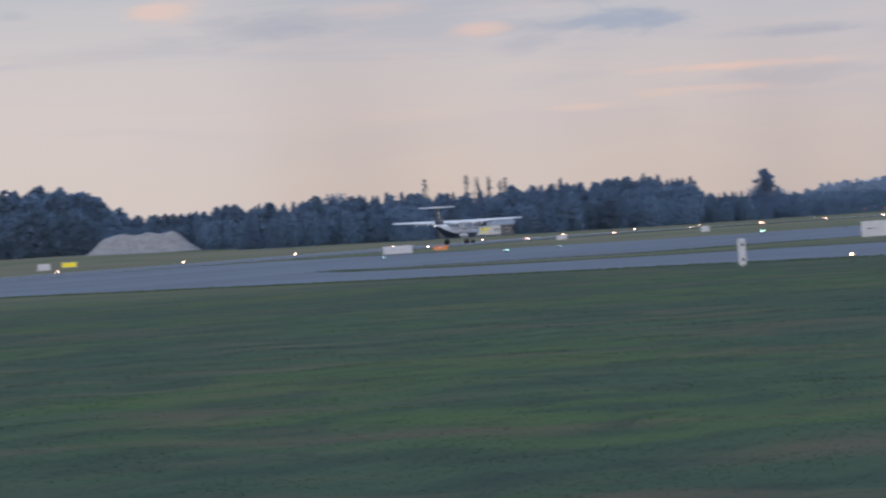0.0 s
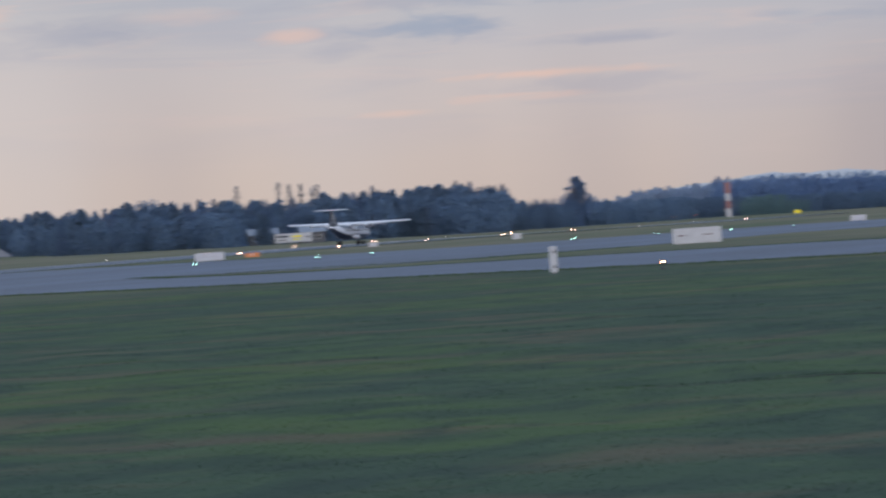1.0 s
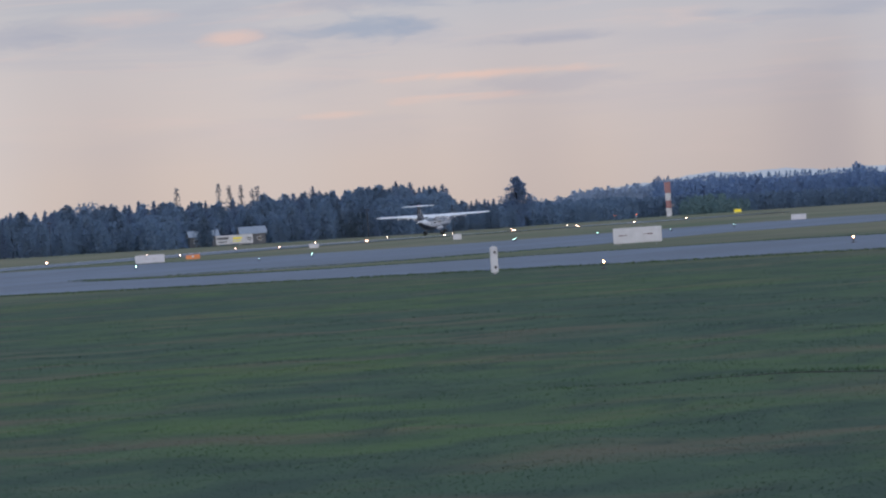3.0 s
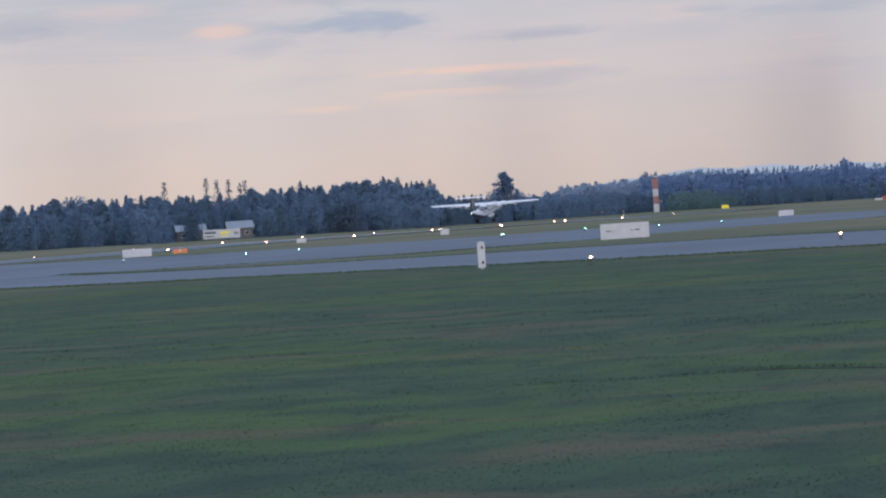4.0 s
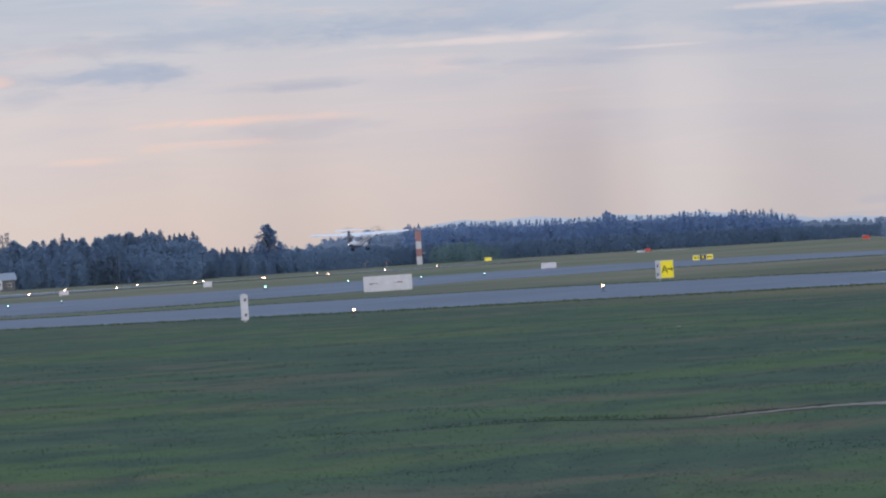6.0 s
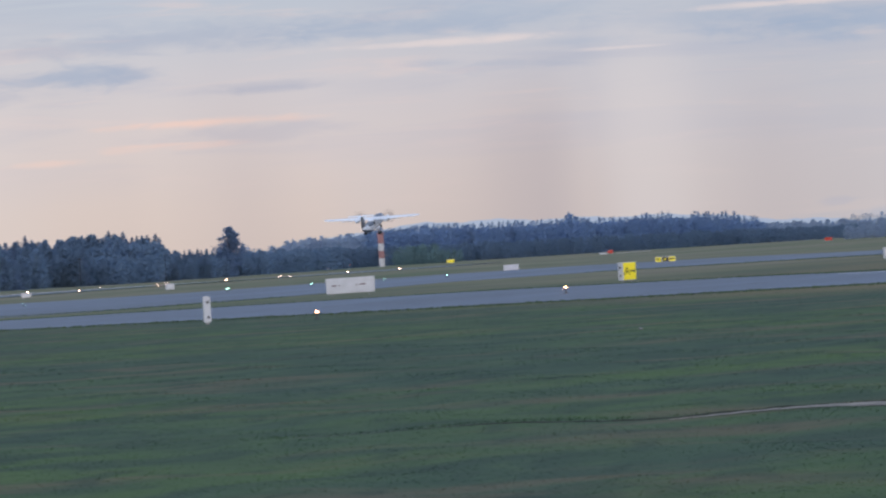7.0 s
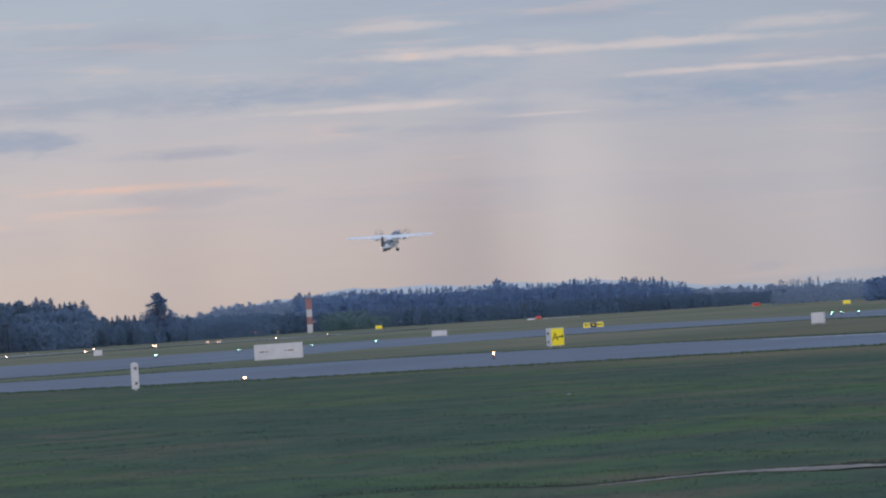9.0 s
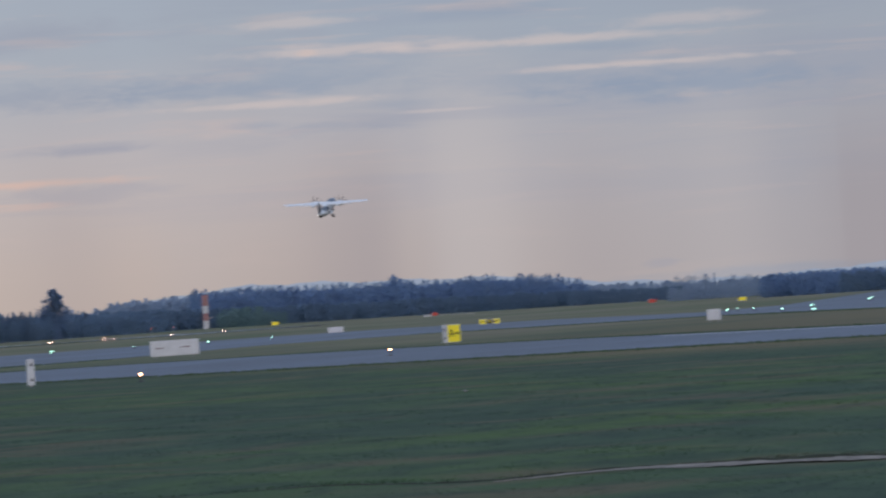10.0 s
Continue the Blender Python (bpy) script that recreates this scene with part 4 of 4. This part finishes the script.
def blades():
    rnd = np.random.RandomState(2)
    n = 330000
    r = 50 * (335 / 50) ** rnd.rand(n)
    a = np.radians(rnd.uniform(3.0, 24.0, n))
    x, y = -r * np.sin(a), r * np.cos(a)
    tuft = np.sin(x * 0.9 + 2 * np.sin(y * 0.17)) * np.sin(y * 0.21 + 1.1) + 0.5 * np.sin(x * 2.3 + y * 0.5)
    h = (0.014 + 0.022 * rnd.rand(n)) * (1 + 0.15 * np.clip(tuft, -0.6, 1.5))
    bank = np.exp(-((y - 95.9 + 0.02 * x) / 0.6) ** 2) * (x > -24)
    h = h * (1 + 1.8 * bank)
    w = (0.010 + 0.018 * rnd.rand(n)) * (r / 60) ** 0.5
    t = rnd.rand(n) * 6.283
    lean = rnd.normal(0, 0.09, (n, 2))
    z = bumps(x, y) - 0.015
    keep = ~((np.abs(y + 0.02 * x - 94.2) < 0.9 * ease(-15.4, -11, x) * (1 - ease(-8.6, -7.4, x))) & (rnd.rand(n) < 0.85)) & (0.67 * x + 0.743 * y < 180)
    p0 = np.stack([x - w * np.cos(t), y - w * np.sin(t), z], -1)
    p1 = np.stack([x + w * np.cos(t), y + w * np.sin(t), z], -1)
    p2 = np.stack([x + lean[:, 0], y + lean[:, 1], z + h], -1)
    verts = np.stack([p0, p1, p2], 1)[keep].reshape(-1, 3)
    faces = np.arange(len(verts)).reshape(-1, 3)
    ob = mesh_object("grass", verts.tolist(), faces.tolist(), BLADES)
    tagged(ob, "short tufted grass blades, green and partly dry", "grass", kind="stuff")


blades()


def verge_grass():
    """Longer dark grass left standing along the edges of the paving."""
    rnd = np.random.RandomState(12)
    lines = [[(20, 232), (-23, 272), (-66, 299), (-118, 345), (-190, 419)], [(-27, 330), (-53, 370), (-78, 395), (-118, 406), (-146, 435), (-158, 461)],
             [(-39, 475), (-61, 521), (-95, 544)], [(-113, 470), (-121, 443), (-146, 451)], [(-273, 700), (-273, 1200)], [(-214, 684), (-254, 724)]]
    rows = []
    for line in lines:
        for (x0, y0), (x1, y1) in zip(line, line[1:]):
            n = int(math.hypot(x1 - x0, y1 - y0) * 34)
            f = rnd.rand(n)
            rows.append(np.stack([x0 + (x1 - x0) * f + rnd.normal(0, 0.9, n), y0 + (y1 - y0) * f + rnd.normal(0, 0.9, n)], -1))
    p = np.concatenate(rows)
    n = len(p)
    h, w, t = 0.05 + 0.09 * rnd.rand(n) ** 2, 0.05 + 0.09 * rnd.rand(n), rnd.rand(n) * 6.283
    z = terrain(p[:, 0], p[:, 1])
    a = np.stack([p[:, 0] - w * np.cos(t), p[:, 1] - w * np.sin(t), z], -1)
    b = np.stack([p[:, 0] + w * np.cos(t), p[:, 1] + w * np.sin(t), z], -1)
    c = np.stack([p[:, 0] + rnd.normal(0, 0.05, n), p[:, 1], z + h], -1)
    verts = np.stack([a, b, c], 1).reshape(-1, 3)
    ob = mesh_object("verge_grass", verts, np.arange(3 * n).reshape(-1, 3), VERGE)
    tagged(ob, "longer dark grass along the paved edges", "grass", kind="stuff")


verge_grass()


# ---- the aircraft ----
# Its space: origin in the middle of the wing, y forward, z up; the wheels stand 4.3 m below.
def ring(y, z, rx, rz, n=24):
    return [(rx * math.cos(2 * math.pi * i / n), y, z + rz * math.sin(2 * math.pi * i / n)) for i in range(n)]


def aerofoil(chord, thick, lead):
    """Points of a wing section, (y, z), leading edge at lead."""
    pts = [(0, 0), (0.03, 0.45), (0.12, 0.85), (0.3, 1.0), (0.6, 0.7), (1, 0.06), (1, -0.06), (0.6, -0.3), (0.3, -0.45), (0.1, -0.4), (0.03, -0.25)]
    return [(lead - c * chord, z * thick * chord) for c, z in pts]


def wing_panel(name, stations, mat, parent, upright=False):
    """stations: span, chord, thickness ratio, leading edge y, z."""
    rings = []
    for s, chord, thick, lead, z in stations:
        if upright:
            rings.append([(q * 0.8, y, s) for y, q in aerofoil(chord, thick, lead)])
        else:
            rings.append([(s, y, z + q) for y, q in aerofoil(chord, thick, lead)])
    return smooth(part(name, loft(rings), mat, parent))


def aircraft():
    t = thing("airliner", Matrix(), "white twin-propeller high-wing airliner with dark tail, taking off", "aircraft")
    zf = -1.58          # the fuselage's axis below the wing
    prof = [(12.9, zf - 0.45, 0.06, 0.06), (12.6, zf - 0.38, 0.45, 0.42), (11.9, zf - 0.25, 0.85, 0.85), (10.9, zf - 0.1, 1.2, 1.18), (9.6, zf, 1.38, 1.38), (8.0, zf, 1.43, 1.43),
            (0, zf, 1.43, 1.43), (-4.2, zf, 1.43, 1.43), (-6.5, zf + 0.12, 1.3, 1.3), (-9.0, zf + 0.42, 0.98, 0.98), (-11.4, zf + 0.74, 0.6, 0.62), (-13.3, zf + 0.98, 0.25, 0.3), (-14.0, zf + 1.06, 0.08, 0.12)]
    front = [p for p in prof if p[0] >= -4.2]
    rear = [p for p in prof if p[0] <= -4.2]
    smooth(part("fuselage", loft([ring(*p) for p in front]), SKIN, t))
    tail = smooth(part("tail_cone", loft([ring(*p) for p in rear]), SKIN, t))
    def shell(rows, keep, name, mat, label):
        smooth(part(name, loft([[keep(x, y, z, q, r) for x, y, z in ring(y, q, w * 1.008 + 0.004, r * 1.008 + 0.004)] for y, q, w, r in rows]), mat, t, label))

    shell(prof[4:], lambda x, y, z, q, r: (x, y, min(z, q - r * 0.45)), "belly", NAVY, "dark painted belly")
    def between(a, b):
        return sorted({(y, *(float(np.interp(-y, [-p[0] for p in prof], [p[k] for p in prof])) for k in (1, 2, 3))) for y in np.linspace(a, b, 7)}, reverse=True)
    over = lambda x, y, z, q, r: (x, y, max(z, q + r * 0.48))
    shell(between(10.4, 1.9), over, "roof_panel", SLATE, "slate grey painted forward roof")
    shell(between(-2.0, -8.2), over, "roof_panel", NAVY, "dark painted roof behind the wing")
    shell(between(-11.6, -14.0), lambda x, y, z, q, r: (x, y, min(z, q)), "tail_tip", NAVY, "dark painted tail tip")
    part("belly_antenna", box((0.06, 0.5, 0.3), (0, -1, zf - 1.55), 0.02), NAVY, t)
    for sx in (-1, 1):
        for k in range(18):
            y = 8.2 - k * 0.92
            part("window", box((0.03, 0.26, 0.36), (sx * 1.425, y, zf + 0.28), 0.01), GLASS, t, "dark cabin window")
        part("door", box((0.05, 0.8, 1.6), (sx * 1.40, 9.0 if sx > 0 else -5.2, zf + 0.0), 0.02), WHITE, t)
    part("windscreen", loft([ring(11.55, zf + 0.18, 0.9, 0.72), ring(10.95, zf + 0.26, 1.1, 0.9)]), GLASS, t, "dark cockpit windscreen")
    smooth(part("wing_fairing", loft([ring(2.6, -0.15, 0.15, 0.1), ring(1.8, -0.08, 0.95, 0.34), ring(-0.6, -0.05, 1.1, 0.4), ring(-2.2, -0.2, 0.8, 0.25), ring(-3.4, -0.35, 0.15, 0.1)]), SKIN, t))
    for sx in (-1, 1):
        wing = wing_panel("wing", [(0, 2.57, 0.17, 1.1, 0), (sx * 4.9, 2.57, 0.17, 1.1, 0.02), (sx * 13.1, 1.45, 0.13, 0.62, 0.28), (sx * 13.5, 0.9, 0.1, 0.3, 0.30)], SKIN, t)
        part("flap", box((3.3, 0.72, 0.09), (sx * 3.1, -1.75, -0.22), 0.03, pose(0, 0, 0, -14, 0, 0)), SKIN, wing)
        part("flap", box((3.2, 0.6, 0.08), (sx * 6.7, -1.5, -0.12), 0.03, pose(0, 0, 0, -14, 0, 0)), SKIN, wing)
        part("aileron", box((3.3, 0.42, 0.06), (sx * 10.9, -1.12, 0.17), 0.02), SKIN, wing)
        for s in (2.4, 5.6, 8.0):
            part("flap_track", box((0.16, 1.3, 0.26), (sx * s, -1.35, -0.3), 0.06), SKIN, wing)
        nx = sx * 4.05
        nac = smooth(part("engine_nacelle", loft([[(nx + x, y, z) for x, y, z in ring(*p)] for p in
                     ((3.55, -0.12, 0.3, 0.32), (3.1, -0.16, 0.48, 0.5), (2.0, -0.22, 0.58, 0.68), (0.4, -0.28, 0.6, 0.7), (-1.2, -0.32, 0.5, 0.5), (-2.6, -0.3, 0.2, 0.2))]), SKIN, t))
        part("intake", box((0.42, 0.3, 0.24), (nx, 3.05, -0.68), 0.06), NAVY, nac)
        part("exhaust", tube((nx + sx * 0.45, 0.3, -0.35), (nx + sx * 0.75, -0.35, -0.4), 0.17, 0.2, 12), DARK_STEEL, nac)
        # landing gear: sponson, strut, two wheels
        spon = smooth(part("gear_sponson", loft([[(sx * 1.45 + x, y, z) for x, y, z in ring(*p)] for p in
                      ((1.9, zf - 1.05, 0.1, 0.1), (1.0, zf - 1.1, 0.5, 0.42), (-1.2, zf - 1.1, 0.55, 0.45), (-3.2, zf - 1.0, 0.12, 0.12))]), SKIN, t))
        strut = part("main_gear", tube((sx * 1.5, -0.5, zf - 1.3), (sx * 2.05, -0.7, -3.82), 0.14, 0.1, 10), STEEL, t)
        for off in (-0.24, 0.24):
            wx = sx * 2.05 + off
            smooth(part("wheel", tube((wx - 0.13, -0.7, -3.82), (wx + 0.13, -0.7, -3.82), 0.48, 0.48, 20), RUBBER, strut, "black rubber tyre"))
        part("position_light", tube((sx * 13.45, 0.0, 0.3), (sx * 13.55, 0.0, 0.3), 0.05, 0.03, 8), GLASS, wing, "small wingtip light cover")
    nose = part("nose_gear", tube((0, 9.9, zf - 1.2), (0, 10.05, -3.92), 0.1, 0.08, 10), STEEL, t)
    for off in (-0.2, 0.2):
        smooth(part("wheel", tube((off - 0.09, 10.05, -3.98), (off + 0.09, 10.05, -3.98), 0.34, 0.34, 18), RUBBER, nose, "black rubber tyre"))
    fin = wing_panel("fin", [(-0.9, 5.0, 0.08, -7.4, 0), (0.0, 4.1, 0.09, -8.8, 0), (2.65, 2.6, 0.1, -11.2, 0), (3.05, 2.3, 0.08, -11.5, 0)], NAVY, t, True)
    fin["label"] = "dark painted fin with white curls"
    for z, y, a in ((0.0, -10.4, 30), (0.6, -11.3, 20), (1.3, -11.9, 35), (2.0, -12.2, 15)):
        for sx in (-1, 1):
            part("fin_curl", box((0.03, 0.95, 0.32), (sx * 0.2, y, z), 0.012, pose(0, 0, 0, a, 0, 0)), SKIN, fin, "white painted curl")
    part("rudder", box((0.24, 0.95, 2.9), (0, -13.3, 1.3), 0.05, pose(0, 0, 0, -12, 0, 0)), NAVY, fin)
    for sx in (-1, 1):
        wing_panel("tailplane", [(0, 2.0, 0.1, -11.5, 3.05), (sx * 3.65, 1.15, 0.09, -12.1, 3.1)], SKIN, t)
    bm = bmesh.new()
    bmesh.ops.create_uvsphere(bm, u_segments=12, v_segments=8, radius=0.08, matrix=Matrix.Translation((0, -14.05, zf + 1.08)))
    part("tail_light", bm, LAMP_WHITE, t, "bright white tail light")
    bm = bmesh.new()
    bmesh.ops.create_uvsphere(bm, u_segments=10, v_segments=6, radius=0.05, matrix=Matrix.Translation((0, -12.6, 3.3)))
    part("beacon", bm, LAMP_RED, t, "red beacon on top of the fin")
    props = []
    for sx in (-1, 1):
        bm = tube((0, -0.15, 0), (0, 0.62, 0), 0.27, 0.06, 14)
        for k in range(6):
            a = k * math.pi / 3
            u = Vector((math.cos(a), 0, math.sin(a)))
            w = Vector((-math.sin(a), 0, math.cos(a)))
            own = loft([[u * r + w * c + Vector((0, q, 0)) for c, q in ((-b, -0.06), (b, 0.05), (b, 0.08), (-b, -0.02))] for r, b in ((0.2, 0.07), (0.8, 0.11), (1.5, 0.11), (1.95, 0.06))])
            joined(bm, own)
        p = part("propeller", bm, DARK_STEEL, t, "dark six-bladed spinning propeller")
        p.matrix_basis = pose(sx * 4.05, 3.75, -0.12)
        props.append(p)
    return t, props


plane, propellers = aircraft()

FLIGHT = [  # seconds, place along the runway, wing height, nose up, bank (degrees)
    (0.0, 940.2, 4.32, 0.0, 0.7), (0.5, 966.0, 4.33, 0.0, 0.7), (1.0, 994.6, 4.33, 0.0, 0.7), (1.5, 1022.0, 4.33, 0.0, 0.7), (2.0, 1050.0, 4.31, 0.3, 0.8),
    (2.5, 1078.3, 4.30, 1.2, 0.6), (3.0, 1107.5, 4.34, 2.8, 0.3), (3.5, 1136.5, 4.6, 4.6, 0), (4.0, 1166.0, 5.03, 6.0, -0.2), (4.5, 1196.8, 5.5, 7.0, -0.2),
    (5.0, 1228.5, 6.55, 7.6, 0), (5.5, 1256.5, 7.75, 8.0, 0.2), (6.0, 1284.0, 9.1, 8.5, 0.3), (6.5, 1311.2, 10.7, 9.0, 0.3), (7.0, 1345.0, 13.2, 10.4, 0.0), (7.5, 1375.7, 16.0, 11.3, 0.3),
    (8.0, 1407.5, 18.95, 12.2, 0.3), (8.5, 1438.0, 22.3, 12.7, 0.2), (9.0, 1472.0, 26.3, 12.9, 0.4), (9.5, 1504.5, 30.5, 12.9, 0.3), (10.0, 1536.3, 35.5, 12.9, 0.2)]


def motions():
    k = 1.03
    walk(plane, [(t, pose(-296 * k, y * k, EYE + (z - EYE) * k, pitch, bank, 0)) for t, y, z, pitch, bank in FLIGHT])
    for p, side in zip(propellers, (-1, 1)):
        walk(p, [(i / 30, pose(side * 4.05, 3.75, -0.12, 0, 77 * i, 0)) for i in range(304)])


motions()
